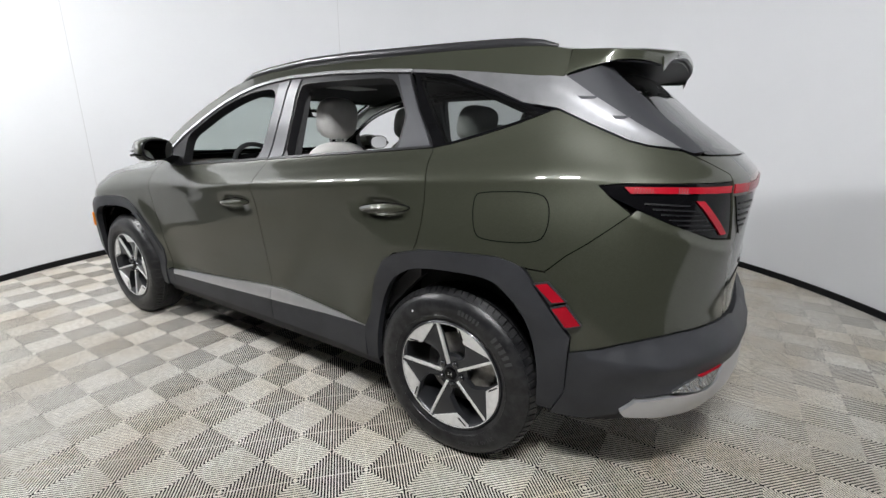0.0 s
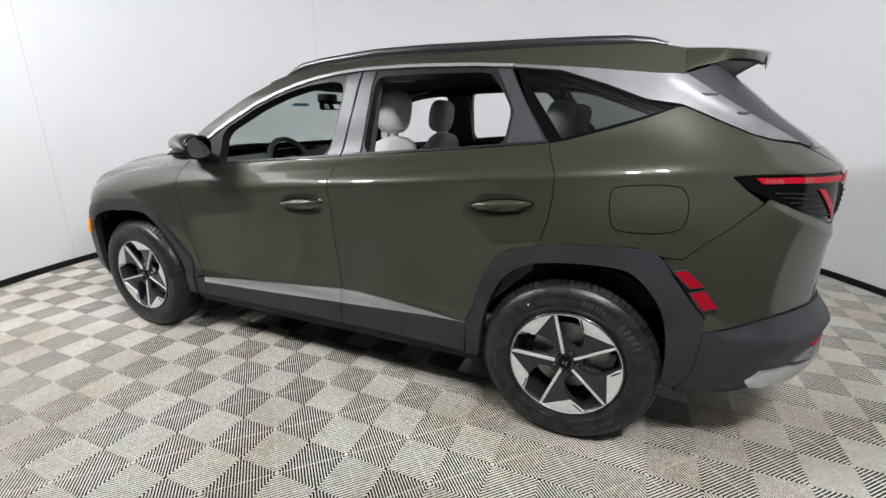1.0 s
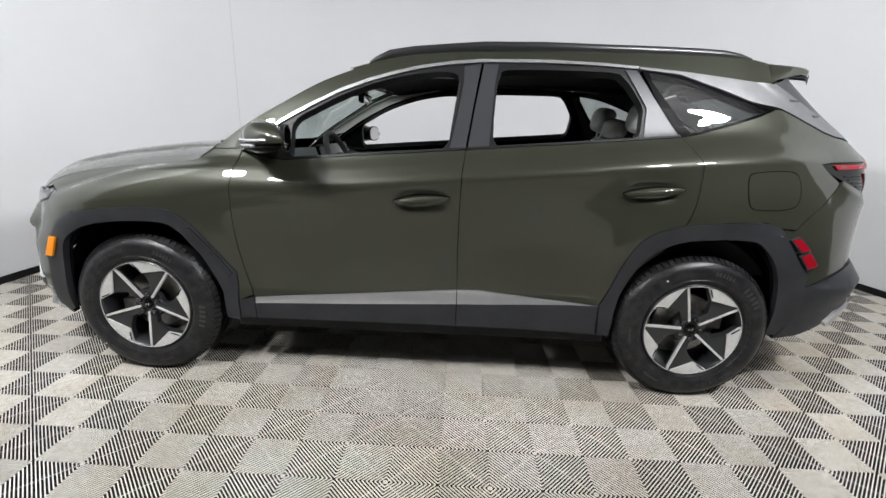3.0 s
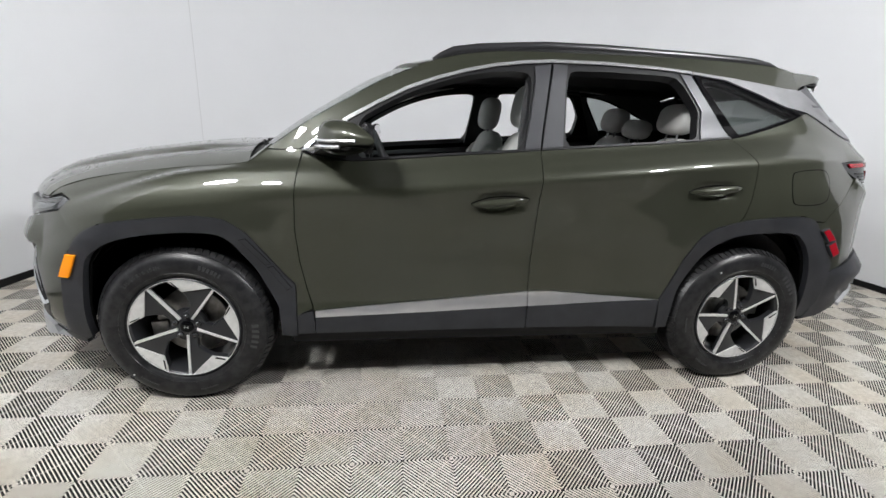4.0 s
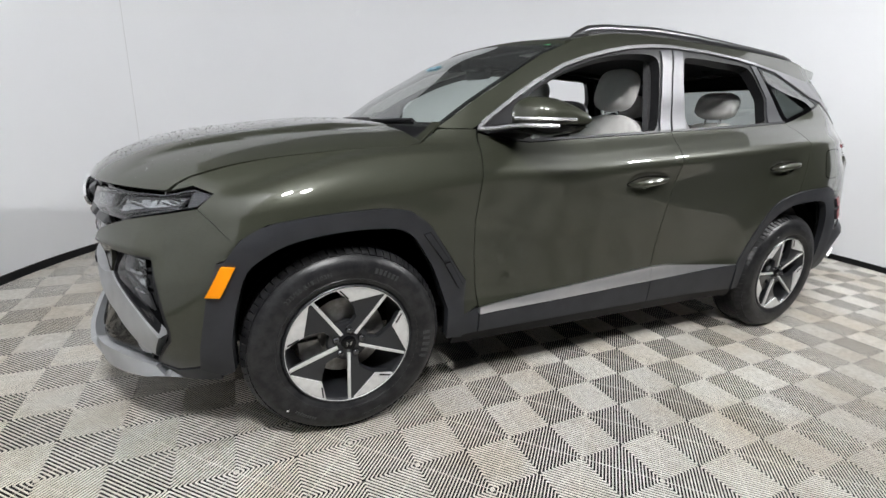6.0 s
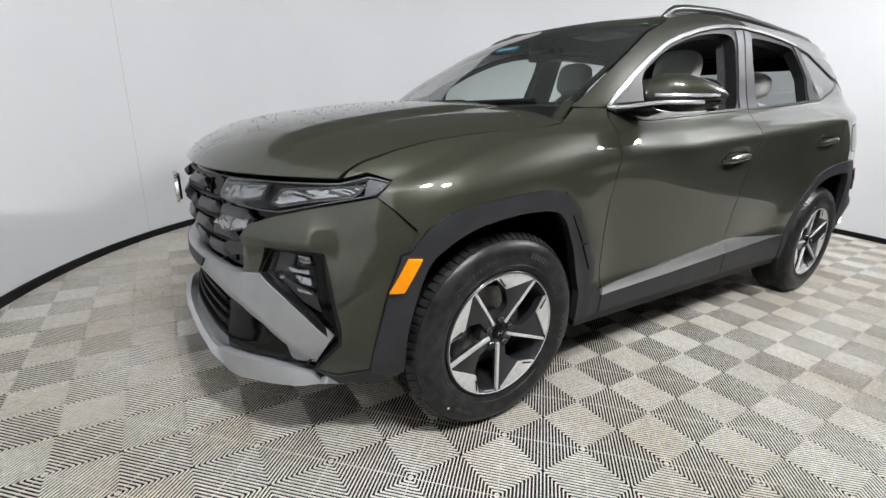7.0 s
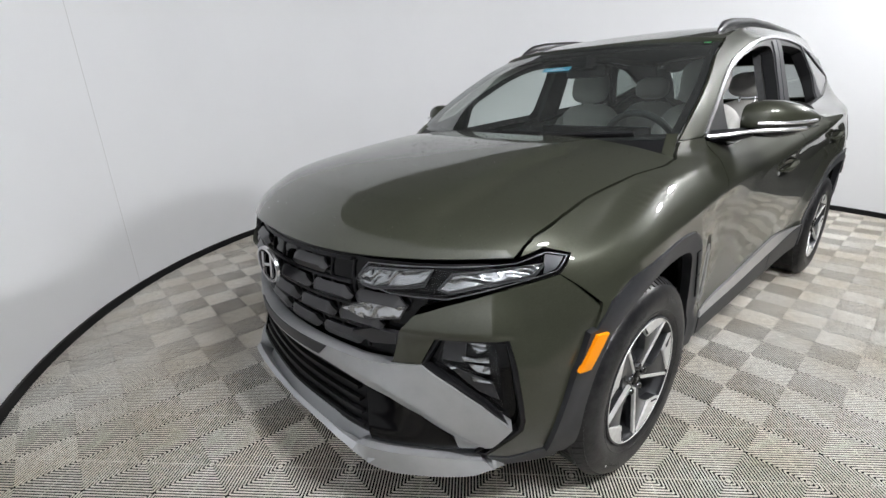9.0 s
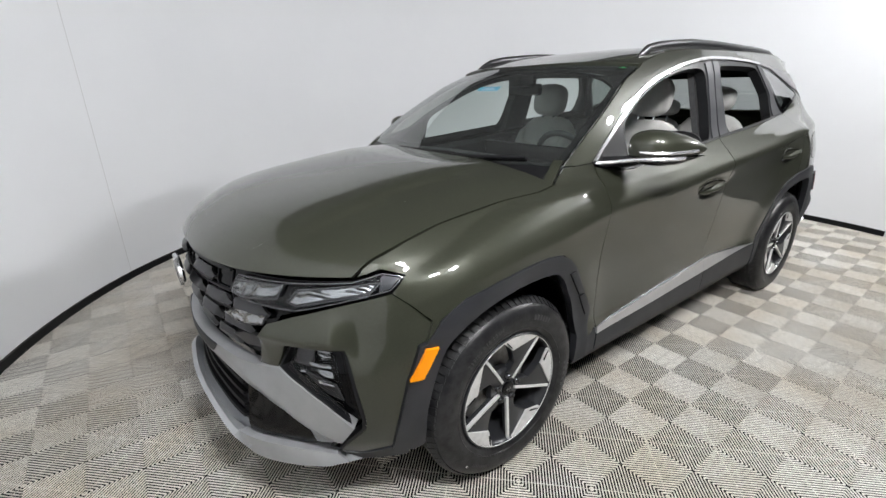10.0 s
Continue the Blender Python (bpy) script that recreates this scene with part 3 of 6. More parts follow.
BCUT = [(.231, 1.195), (.217, 1.083), (.212, .9), (.211, .704), (.216, .513)]
RCUT = [(1.225, 1.280), (1.248, 1.232), (1.279, 1.165), (1.279, 1.086), (1.268, .994), (1.249, .925), (1.228, .886)]
WIND_EDGE = [(-1.0, 1.165), (-.832, 1.285), (-.657, 1.391), (-.485, 1.49), (-.335, 1.552)]
F_OUT = [(-1.77, .735), (-1.72, .800), (-1.636, .847), (-1.504, .870), (-1.381, .882), (-1.258, .888), (-1.161, .875), (-1.08, .818), (-1.01, .725), (-.939, .624), (-.892, .566), (-.893, .41), (-.893, .31)]
F_IN = [(-1.765, .33), (-1.765, .48), (-1.722, .673), (-1.662, .744), (-1.561, .792), (-1.389, .814), (-1.218, .811), (-1.147, .777), (-1.090, .70), (-1.043, .624), (-.970, .449), (-.965, .31)]
R_OUT = [(.914, .467), (.949, .54), (.998, .696), (1.058, .812), (1.131, .861), (1.26, .9), (1.425, .917), (1.590, .921), (1.680, .893), (1.735, .82), (1.79, .745), (1.850, .668), (1.847, .606)]
R_IN = [(.985, .31), (1.005, .515), (1.08, .698), (1.172, .787), (1.301, .827), (1.520, .836), (1.615, .800), (1.705, .685), (1.745, .522), (1.745, .35)]
STRIP_TOP = [(-.815, .428), (-.517, .454), (-.239, .476), (.041, .499), (.216, .513), (.323, .515), (.61, .488), (.914, .467)]
STRIP_LOW = [(-.815, .398), (-.238, .420), (.212, .440), (.611, .454), (.914, .466)]
CLAD_LOW = [(-.811, .315), (-.239, .320), (.219, .322), (.627, .318), (.955, .310)]
HOOD_EDGE = [(-1.935, .934), (-1.905, .958), (-1.867, .979), (-1.735, 1.013), (-1.592, 1.040), (-1.324, 1.075), (-1.16, 1.089), (-1.076, 1.105)]
FIN_LOW = [(1.036, 1.583), (1.23, 1.564), (1.431, 1.500), (1.576, 1.446), (1.690, 1.420)]
Q_LOW = [(1.225, 1.280), (1.30, 1.296), (1.45, 1.338), (1.584, 1.380), (1.690, 1.418)]


def eased(line, parts=4):
    """A smooth curve through the points of an open line."""
    p = np.array([line[0]] + line + [line[-1]], float)
    out = []
    for i in range(1, len(p) - 2):
        for t in np.arange(parts) / parts:
            out.append(tuple(.5 * (2 * p[i] + (p[i + 1] - p[i - 1]) * t + (2 * p[i - 1] - 5 * p[i] + 4 * p[i + 1] - p[i + 2]) * t ** 2 + (3 * p[i] - p[i - 1] - 3 * p[i + 1] + p[i + 2]) * t ** 3)))
    return [(float(a), float(b)) for a, b in out] + [line[-1]]


def cut_between(line, a, b):
    """The stretch of a polyline between two values of s."""
    pts = [p for p in line if a < p[0] < b]
    xs, zs = [p[0] for p in line], [p[1] for p in line]
    return [(a, float(np.interp(a, xs, zs)))] + pts + [(b, float(np.interp(b, xs, zs)))]


CREASE = [(-.42, .985), (-.264, 1.006), (.022, 1.039), (.282, 1.063), (.544, 1.091), (.806, 1.116), (1.068, 1.149), (1.289, 1.163), (1.6, 1.184), (1.95, 1.196)]
ARCH_EDGE = [(-1.85, .84), (-1.779, .852), (-1.648, .886), (-1.517, .918), (-1.289, .936), (-1.112, .946), (-.868, .978), (-.393, .989)]
CREST = [(-1.75, .99), (-1.51, 1.036), (-1.257, 1.058), (-1.006, 1.075), (-.855, 1.074), (-.653, 1.053), (-.40, 1.028)]


def fair(line, degree=4, count=40):
    """One smooth sweep close to the points of an open line."""
    p = np.array(line)
    k = np.polyfit(p[:, 0], p[:, 1], degree)
    return [(float(x), float(np.polyval(k, x))) for x in np.linspace(p[0, 0], p[-1, 0], count)]


CREASE, ARCH_EDGE, CREST = (fair(line) for line in (CREASE, ARCH_EDGE, CREST))


def flare(s, z):
    """The swelling of the side over the wheels."""
    out = np.zeros_like(s)
    for hub in (HUB_F, HUB_R):
        r = np.hypot(s - hub, z - 0.40)
        out += 0.010 * np.exp(-(((r - 0.52) / 0.09) ** 2)) * (z > 0.3)
    # the crease along the doors, the edge over the front arch and the crest of the wing
    for line, high, under, over, fore, aft in ((CREASE, .0150, .045, .065, .6, .25), (ARCH_EDGE, .0130, .045, .095, .25, .6), (CREST, .003, .020, .030, .25, .4)):
        xs, zs = [p[0] for p in line], [p[1] for p in line]
        fade = np.clip((s - xs[0]) / fore, 0, 1) * np.clip((xs[-1] - s) / aft, 0, 1)
        d = z - np.interp(s, xs, zs)
        out += high * np.where(d < 0, np.exp(-(np.sqrt(d * d + .009 ** 2) - .009) / under), np.exp(-(d / over) ** 2)) * fade
    # hollows behind the door handles
    for cx, cz in ((.032, .968), (1.078, 1.043)):
        out -= .022 * np.exp(-(((s - cx) / .090) ** 2) ** 1.5 - (((z - cz + .004) / .034) ** 2) ** 1.4)
    return out


def fin_fold(s, z):
    """The fold that runs down the fin."""
    d = z - np.interp(s, [1.66, 1.685, 1.782, 1.902, 2.02, 2.153], [1.53, 1.517, 1.462, 1.401, 1.353, 1.307])
    return .005 * (.5 + .5 * np.tanh(d / .02)) * np.clip((s - 1.64) / .05, 0, 1)


def arch_lift(s, z):
    """The arch trims follow the swelling of the side and stand a little proud at their outer edge."""
    r = np.minimum(np.hypot(s - HUB_F, z - .40), np.hypot(s - HUB_R, z - .40))
    return flare(s, z) + .003 * np.clip((r - .43) / .05, 0, 1)


def edge_z(s):
    return section_at(np.atleast_1d(s))[:, 12, 0]


ROOF_X = np.linspace(1.848, -.30, 24)
ROOF_LINE = [(float(x), float(z)) for x, z in zip(ROOF_X, edge_z(ROOF_X))]

for side in (1, -1):
    # dark inner shell behind the seams, open at windows and wheels
    shell_line = [(-1.9, .93)] + HOOD_EDGE[1:] + [(-.95, 1.16)] + CHROME_HI + [(1.296, 1.578), (1.441, 1.561), (1.75, 1.529), (1.882, 1.46), (2.107, 1.34), (2.33, 1.215), (2.5, 1.0), (2.5, .65), (2.2, .45), (1.9, .35)] \
        + [(s, z) for s, z in reversed(R_IN)] + [(.95, .27), (-.9, .27)] + [(s, z) for s, z in reversed(F_IN)] + [(-1.85, .30), (-1.92, .55), (-1.92, .8)]
    FWIN = rounded([(-.607, 1.20), (-.607, 1.304), (-.516, 1.358), (-.386, 1.428), (-.253, 1.480), (-.119, 1.518), (.015, 1.542), (.155, 1.552), (.198, 1.520), (.178, 1.361), (.145, 1.192), (.02, 1.182), (-.243, 1.161), (-.504, 1.139), (-.607, 1.134)], 2, 0.25)
    RWIN = rounded([(.348, 1.212), (.367, 1.5), (.385, 1.564), (.561, 1.570), (.935, 1.570), (.985, 1.52), (1.053, 1.41), (1.035, 1.268), (.822, 1.250), (.551, 1.228)], 2, 0.15)
    QWIN = rounded([(1.058, 1.575), (1.23, 1.556), (1.431, 1.491), (1.576, 1.437), (1.660, 1.413), (1.584, 1.387), (1.45, 1.346), (1.31, 1.306), (1.265, 1.294)], 1, 0.15)
    panel("inner_shell", shell_line, LINER, car, side, [shrunk(FWIN, -.02), shrunk(RWIN, -.02), shrunk(QWIN, .01)], -0.026, 0.012, 0.05)

    fender = [(-1.852, .953), (-1.925, .935)] + HOOD_EDGE[1:] + [(-1.0, 1.16), (-.848, 1.166)] + FCUT[1:-1] + [(-.82, .44), (-.893, .41)] + list(reversed(F_OUT[:-2])) + [(-1.747, .801), (-1.796, .853), (-1.838, .889), (-1.786, .934)]
    panel("front_fender", fender, PAINT, car, side, bulge=flare, step=.010, lines=(ARCH_EDGE, CREST), label="olive painted front wing")
    fdoor = [BELT[0]] + BELT[1:7] + BCUT[1:] + list(reversed(STRIP_TOP[:4])) + [(-.82, .45)] + list(reversed(FCUT[1:-1]))
    front_door = panel("front_door", fdoor, PAINT, car, side, bulge=flare, step=.010, lines=(ARCH_EDGE, CREST, CREASE), label="olive painted front door with its window lowered")
    rdoor = [(.231, 1.195)] + BELT[7:] + RCUT[1:] + [(1.131, .864)] + list(reversed(R_OUT[1:4])) + list(reversed(STRIP_TOP[4:])) + list(reversed(BCUT[1:-1]))
    rear_door = panel("rear_door", rdoor, PAINT, car, side, bulge=flare, step=.010, lines=(CREASE,), label="olive painted rear door with its window lowered")
    quarter = [(1.225, 1.280)] + Q_LOW[1:] + [(1.716, 1.423), (1.847, 1.366), (1.963, 1.320), (2.044, 1.303), (2.184, 1.288), (2.264, 1.254), (2.335, 1.217), (2.33, 1.196), (1.957, 1.187), (1.875, 1.179), (1.915, 1.145), (1.985, 1.093), (1.937, 1.05), (1.872, .994), (1.812, .948), (1.752, .888)] \
        + [(1.680, .893), (1.590, .921), (1.425, .917), (1.26, .9), (1.228, .888)] + list(reversed(RCUT[1:-1]))
    quarter_panel = panel("quarter_panel", quarter, PAINT, car, side, bulge=flare, step=.011, lines=(CREASE,), label="olive painted rear quarter panel")
    roof_side = CHROME_HI + [(1.29, 1.577), (1.449, 1.561), (1.594, 1.547), (1.756, 1.534), (1.80, 1.582)] + ROOF_LINE + list(reversed(WIND_EDGE)) + [(-.95, 1.162), (-.86, 1.166)]
    panel("roof_side", roof_side, PAINT, car, side, label="olive painted roof side and windscreen pillar")
    # cladding
    fc = [(-1.824, .613), (-1.79, .728)] + eased(F_OUT[:11]) + F_OUT[11:] + list(reversed(eased(F_IN[:-1]) + F_IN[-1:])) + [(-1.80, .31), (-1.868, .345)]
    arch = panel("wheel_arch_trim", fc, CLADDING, car, side, off=.004, depth=.04, step=.02, bulge=arch_lift, label="grey-black plastic front wheel arch trim")
    rc = eased(R_OUT[:12]) + R_OUT[12:] + [(1.845, .45), (1.80, .35)] + list(reversed(eased(R_IN))) + [(.925, .31), (.918, .40)]
    panel("wheel_arch_trim", rc, CLADDING, car, side, off=.004, depth=.04, step=.02, bulge=arch_lift, label="grey-black plastic rear wheel arch trim")
    for out in ([(-1.105, .785), (-1.080, .790), (-.990, .675), (-1.010, .668)], [(-1.003, .655), (-.980, .660), (-.912, .556), (-.930, .543)]):
        panel("trim_insert", out, CLADDING, arch, side, off=.011, depth=.006, step=.012, gap=0, bulge=flare)
        panel("insert_seam", shrunk(out, -.003), LINER, arch, side, [out], .0085, .004, .012, gap=0, bulge=flare)
    for a, b, owner in ((-.81, .215, front_door), (.217, .914, rear_door)):
        panel("sill_strip", cut_between(STRIP_TOP, a, b) + list(reversed(cut_between(STRIP_LOW, a, b))), SILL, owner, side, off=.010, depth=.02, gap=.0015, label="satin silver sill strip")
        panel("door_cladding", cut_between(STRIP_LOW, a, b) + list(reversed(cut_between(CLAD_LOW, a, b))), CLADDING, owner, side, off=.008, depth=.03, label="grey-black lower door cladding")
    panel("sill", [(-.93, .36), (-.81, .33), (.2, .335), (.96, .33), (.97, .25), (-.92, .25)], BLACK, car, side, off=-.012, depth=.05)
    panel("door_cladding", [(-.893, .415), (-.82, .430), (-.814, .40), (-.812, .315), (-.893, .31)], CLADDING, car, side, off=.006, depth=.03, label="grey-black cladding ahead of the door")
    # window surrounds
    fr = CHROME_LO[:9] + [(.290, 1.593)] + [(.259, 1.39), (.231, 1.195)] + list(reversed(BELT[1:6])) + [(-.80, 1.148)]
    panel("window_frame", fr, RUBBER, front_door, side, [FWIN], -.004, .05, .03, label="black window frame and seal")
    rr = [(.300, 1.593)] + CHROME_LO[10:] + [(1.119, 1.431), (1.225, 1.280)] + list(reversed(BELT[6:9])) + [(.235, 1.195), (.263, 1.39)]
    panel("window_frame", rr, RUBBER, rear_door, side, [RWIN], -.004, .05, .03, label="black window frame and seal")
    panel("pillar_trim", [(.208, 1.574), (.290, 1.588), (.259, 1.39), (.230, 1.203), (.153, 1.197), (.185, 1.361), (.207, 1.50)], PILLAR, front_door, side, off=.003, depth=.02, label="satin grey pillar trim")
    panel("pillar_trim", [(.300, 1.588), (.372, 1.589), (.358, 1.5), (.340, 1.215), (.238, 1.204), (.266, 1.39)], PILLAR, rear_door, side, off=.003, depth=.02, label="satin grey pillar trim")
    panel("pillar_trim", [(.965, 1.580), (1.026, 1.578), (1.115, 1.431), (1.212, 1.281), (1.050, 1.270), (1.063, 1.405), (.992, 1.53)], PILLAR, rear_door, side, off=.003, depth=.02, label="satin grey pillar trim")
    panel("chrome_strip", CHROME_HI[:10] + list(reversed(CHROME_LO[:10])), CHROME, front_door, side, off=.005, depth=.012, gap=.001, step=.02, label="bright window strip")
    panel("chrome_strip", CHROME_HI[9:] + list(reversed(CHROME_LO[9:])), CHROME, rear_door, side, off=.005, depth=.012, gap=.001, step=.02, label="bright window strip")
    panel("belt_seal", cut_between(BELT, -.70, .228) + [(s, z + .010) for s, z in reversed(cut_between(BELT, -.70, .228))], RUBBER, front_door, side, off=.004, depth=.02, gap=0)
    panel("belt_seal", cut_between(BELT, .234, 1.22) + [(s, z + .010) for s, z in reversed(cut_between(BELT, .234, 1.22))], RUBBER, rear_door, side, off=.004, depth=.02, gap=0)
    panel("quarter_glass", QWIN, PRIVACY, quarter_panel, side, off=-.003, depth=.004, step=.04, label="dark tinted quarter window")
    qs = [(1.048, 1.583), (1.23, 1.564), (1.431, 1.500), (1.576, 1.446), (1.690, 1.420), (1.584, 1.380), (1.45, 1.338), (1.30, 1.296), (1.225, 1.280), (1.119, 1.431)]
    panel("quarter_seal", qs, GLOSSBLACK, quarter_panel, side, [shrunk(QWIN, .003)], -.001, .02, .03, gap=.001)
    fin = [(1.036, 1.597), (1.29, 1.577), (1.449, 1.561), (1.594, 1.547), (1.758, 1.534), (1.767, 1.540), (1.882, 1.466), (2.006, 1.400), (2.104, 1.342), (2.180, 1.294), (2.044, 1.304), (1.963, 1.322), (1.847, 1.368), (1.716, 1.425)] + list(reversed(FIN_LOW[:-1]))
    panel("quarter_fin", fin, FIN, quarter_panel, side, off=.004, depth=.02, gap=.0015, step=.012, bulge=fin_fold, label="satin silver fin behind the quarter window")
    for out in ([(1.800, 1.463), (1.900, 1.461), (1.878, 1.453), (1.815, 1.453)], [(1.935, 1.396), (2.035, 1.394), (1.985, 1.385), (1.945, 1.386)]):
        panel("louvre", out, PILLAR, quarter_panel, side, off=.0098, depth=.006, step=.02, gap=0)
    fuel = rounded([(1.478, 1.125), (1.515, 1.142), (1.705, 1.152), (1.745, 1.115), (1.752, 1.03), (1.722, .978), (1.530, .972), (1.492, 1.0)], 2, .25)
    panel("fuel_flap_seam", fuel, LINER, quarter_panel, side, [shrunk(fuel, .004)], .0018, .002, .02, gap=0, bulge=flare)
    panel("fuel_flap", shrunk(fuel, .004), PAINT, quarter_panel, side, off=.0020, depth=.002, step=.02, gap=0, bulge=flare, label="olive fuel filler flap")


# hood, roof, windscreen
def hood_surface(a, b):
    """a runs from the nose to the windscreen, b from side to side (-1 to 1)."""
    t = np.abs(b)
    xs, zs = [p[0] for p in HOOD_EDGE], [p[1] for p in HOOD_EDGE]
    se = -1.935 + (1.935 - 1.076) * a
    ze = np.interp(se, xs, zs) * .4 + curve_at(HOOD_EDGE, se) * .6
    e = skin(se, ze)
    xc = -2.250 + (2.250 - 1.135) * (a ** 1.05)
    zc = curve_at([(0, .925), (.03, .958), (.08, .992), (.2, 1.042), (.35, 1.083), (.5, 1.112), (.75, 1.150), (1, 1.176)], a)
    w = 1 - t ** 2.6
    k = np.clip((.74 - .10 * a - t) / .11, 0, 1)
    ridge = .016 * (1 - (1 - k) ** 2.2) * np.clip(a * 5, 0, 1) * np.clip((1.05 - a) * 4, .2, 1)
    return np.stack([e[:, 0] + (xc - e[:, 0]) * w, e[:, 1] * b, ze + (zc - .002 - ze) * (1 - t ** 3.6) + ridge], 1)


hood = sheet("hood", hood_surface, 60, 61, PAINT, car, "olive painted hood with a raised middle", .015, (0.002, 1), (-.9935, .9935))


def wind_surface(a, b):
    t = np.abs(b)
    k = np.array(WIND_EDGE)
    m = np.linspace(0, 1, len(k))
    sa, za = curve_at(list(zip(m, k[:, 0])), a), curve_at(list(zip(m, k[:, 1])), a)
    e = skin(sa, za)
    w = 1 - t ** 2.2
    return np.stack([e[:, 0] - (.14 - .02 * a) * w, e[:, 1] * b, za + (-.010 + .036 * a) * w], 1)


sheet("windshield", wind_surface, 24, 41, WINDSHIELD, car, "green-tinted windscreen glass", .005, (0, .985), (-.985, .985))


SEAM = 0.88


def roof_surface(a, b):
    """a runs from the windscreen to the spoiler's lip."""
    t = np.abs(b)
    s = -.335 + (1.848 + .335) * np.minimum(a / SEAM, 1)
    e = skin(s, edge_z(s))
    past = np.clip((a - SEAM) / (1 - SEAM), 0, 1)
    fore = np.clip(1 - a * 5, 0, 1)
    he, ze = -e[:, 1] - .03 * past - .10 * past ** 5, e[:, 2] - .012 * past - .012 * past ** 6
    xe = e[:, 0] + .29 * past
    x = xe - .115 * (1 - t ** 2.2) * fore + .05 * (1 - t ** 4) * past
    zc = curve_at([(-.46, 1.580), (-.3, 1.612), (-.1, 1.650), (.2, 1.683), (.6, 1.701), (1.0, 1.702), (1.4, 1.692), (1.7, 1.680), (2.06, 1.654)], x)
    return np.stack([x, he * b, ze + (zc - ze) * (1 - t ** 2.6)], 1)


sheet("roof", roof_surface, 60, 41, PAINT, car, "olive painted roof", .02, (0, SEAM - .001), (-1, 1))


def spoiler_mesh():
    """A closed blade: the roof's run-out above, a slanting side and an underside that rises to the lip."""
    across = np.linspace(-1, 1, 41)
    rings = []
    low = skin(1.760, 1.537)[0]
    for p in (0, .12, .25, .4, .55, .7, .82, .91, .97, 1.0, 1.006):
        top = roof_surface(np.full(41, SEAM + .002 + (1 - SEAM - .002) * min(p, 1)), across)
        shrink = (p - 1) / .006 if p > 1 else 0
        thick = (.034 + .02 * (1 - min(p, 1)) * (1 - np.abs(across) ** 6)) * (1 - shrink)
        under = top.copy()
        under[:, 2] -= thick
        under[:, 1] *= .985
        run = min(p / .6, 1)
        side_z = low[2] + (top[0, 2] - .030 - low[2]) * run
        for i in (0, -1):
            under[i, 2] = side_z
            under[i, 1] = math.copysign(-low[1] + (abs(top[i, 1]) - .004 + low[1]) * run, top[i, 1])
            under[i, 0] = top[i, 0] + (low[0] - top[i, 0] + .0) * max(0, 1 - p * 2.2)
        for i in (1, -2):
            under[i, 2] = (under[i, 2] + side_z) / 2
        if p > 1:
            top[:, 2] -= .009
            under[:, 2] -= .025
            top[:, 0] += .006
            under[:, 0] += .006
        rings.append([tuple(v) for v in top] + [tuple(v) for v in under[::-1]])
    bm = bmesh.new()
    made = [[bm.verts.new(v) for v in r] for r in rings]
    n = len(made[0])
    for a, b in zip(made, made[1:]):
        for k in range(n):
            bm.faces.new((a[k], a[(k + 1) % n], b[(k + 1) % n], b[k]))
    bm.faces.new(made[0][::-1])
    bm.faces.new(made[-1])
    bmesh.ops.recalc_face_normals(bm, faces=bm.faces)
    return bm


def under_spoiler(a, b):
    return roof_surface(a, b * .975) - np.array([0, 0, .038])


spoiler = part("spoiler", spoiler_mesh(), PAINT, car, "olive painted roof spoiler", 55)

spoiler.data.materials.append(BLACK)
for face in spoiler.data.polygons:
    if face.normal.z < -.5:
        face.material_index = 1
sheet("spoiler_underside", under_spoiler, 8, 25, BLACK, spoiler, "black underside", .006, (SEAM + .05, .997), (-1, 1))


# ---- front of the car ----
def whole(half, end):
    """Completes a half outline, which begins and ends on the middle line s = end."""
    return half + [(2 * end - s, z) for s, z in reversed(half)]


def clean(poly):
    out = []
    for p in poly:
        if not out or math.hypot(p[0] - out[-1][0], p[1] - out[-1][1]) > 1e-4:
            out.append(p)
    return out[:-1] if math.hypot(out[0][0] - out[-1][0], out[0][1] - out[-1][1]) < 1e-4 else out


HL_LOW = [(-1.788, .932), (-1.838, .891), (-1.935, .867), (-2.02, .848), (-2.127, .821), (-2.222, .789), (-2.278, .729), (-2.335, .615)]
HOOD_FRONT = [(-2.87, .922), (-2.70, .921), (-2.402, .916), (-2.18, .922), (-2.025, .926), (-1.94, .928), (-1.85, .952)]
GRILLE_LOW = [(-2.335, .615), (-2.47, .603), (-2.6, .603), (-2.87, .608)]
mask = clean(whole(HOOD_FRONT + HL_LOW + GRILLE_LOW[1:], -2.87))
grille = panel("grille", mask, GLOSSBLACK, car, off=-.034, depth=.02, step=.04, gap=0, label="gloss black grille of staggered faceted plates")


def lens_material():
    """Clear lamp optics: bright facets under glass."""
    m = material("lamp_optics", (0.42, 0.43, 0.44), 0.16, 0.85)
    tex = node(m, "ShaderNodeTexCoord")
    v = node(m, "ShaderNodeTexWave", Scale=14.0, Distortion=5.0, Detail=1.0)
    v.bands_direction = "DIAGONAL"
    v.inputs["Detail Scale"].default_value = 1.4
    b = node(m, "ShaderNodeBump", Strength=0.7, Distance=0.012)
    link(m, tex.outputs["Object"], v.inputs["Vector"])
    link(m, v.outputs["Fac"], b.inputs["Height"])
    link(m, b.outputs["Normal"], shader(m).inputs["Normal"])
    return m


OPTICS = lens_material()


PLATEGREY = grain(material("dark_grey_grille_plate", (0.026, 0.026, 0.028), 0.34, 0.2), 500, 0.2, 0.0004)
RIMLINE = material("grey_lens_edge", (0.16, 0.16, 0.17), 0.25, 0.6)
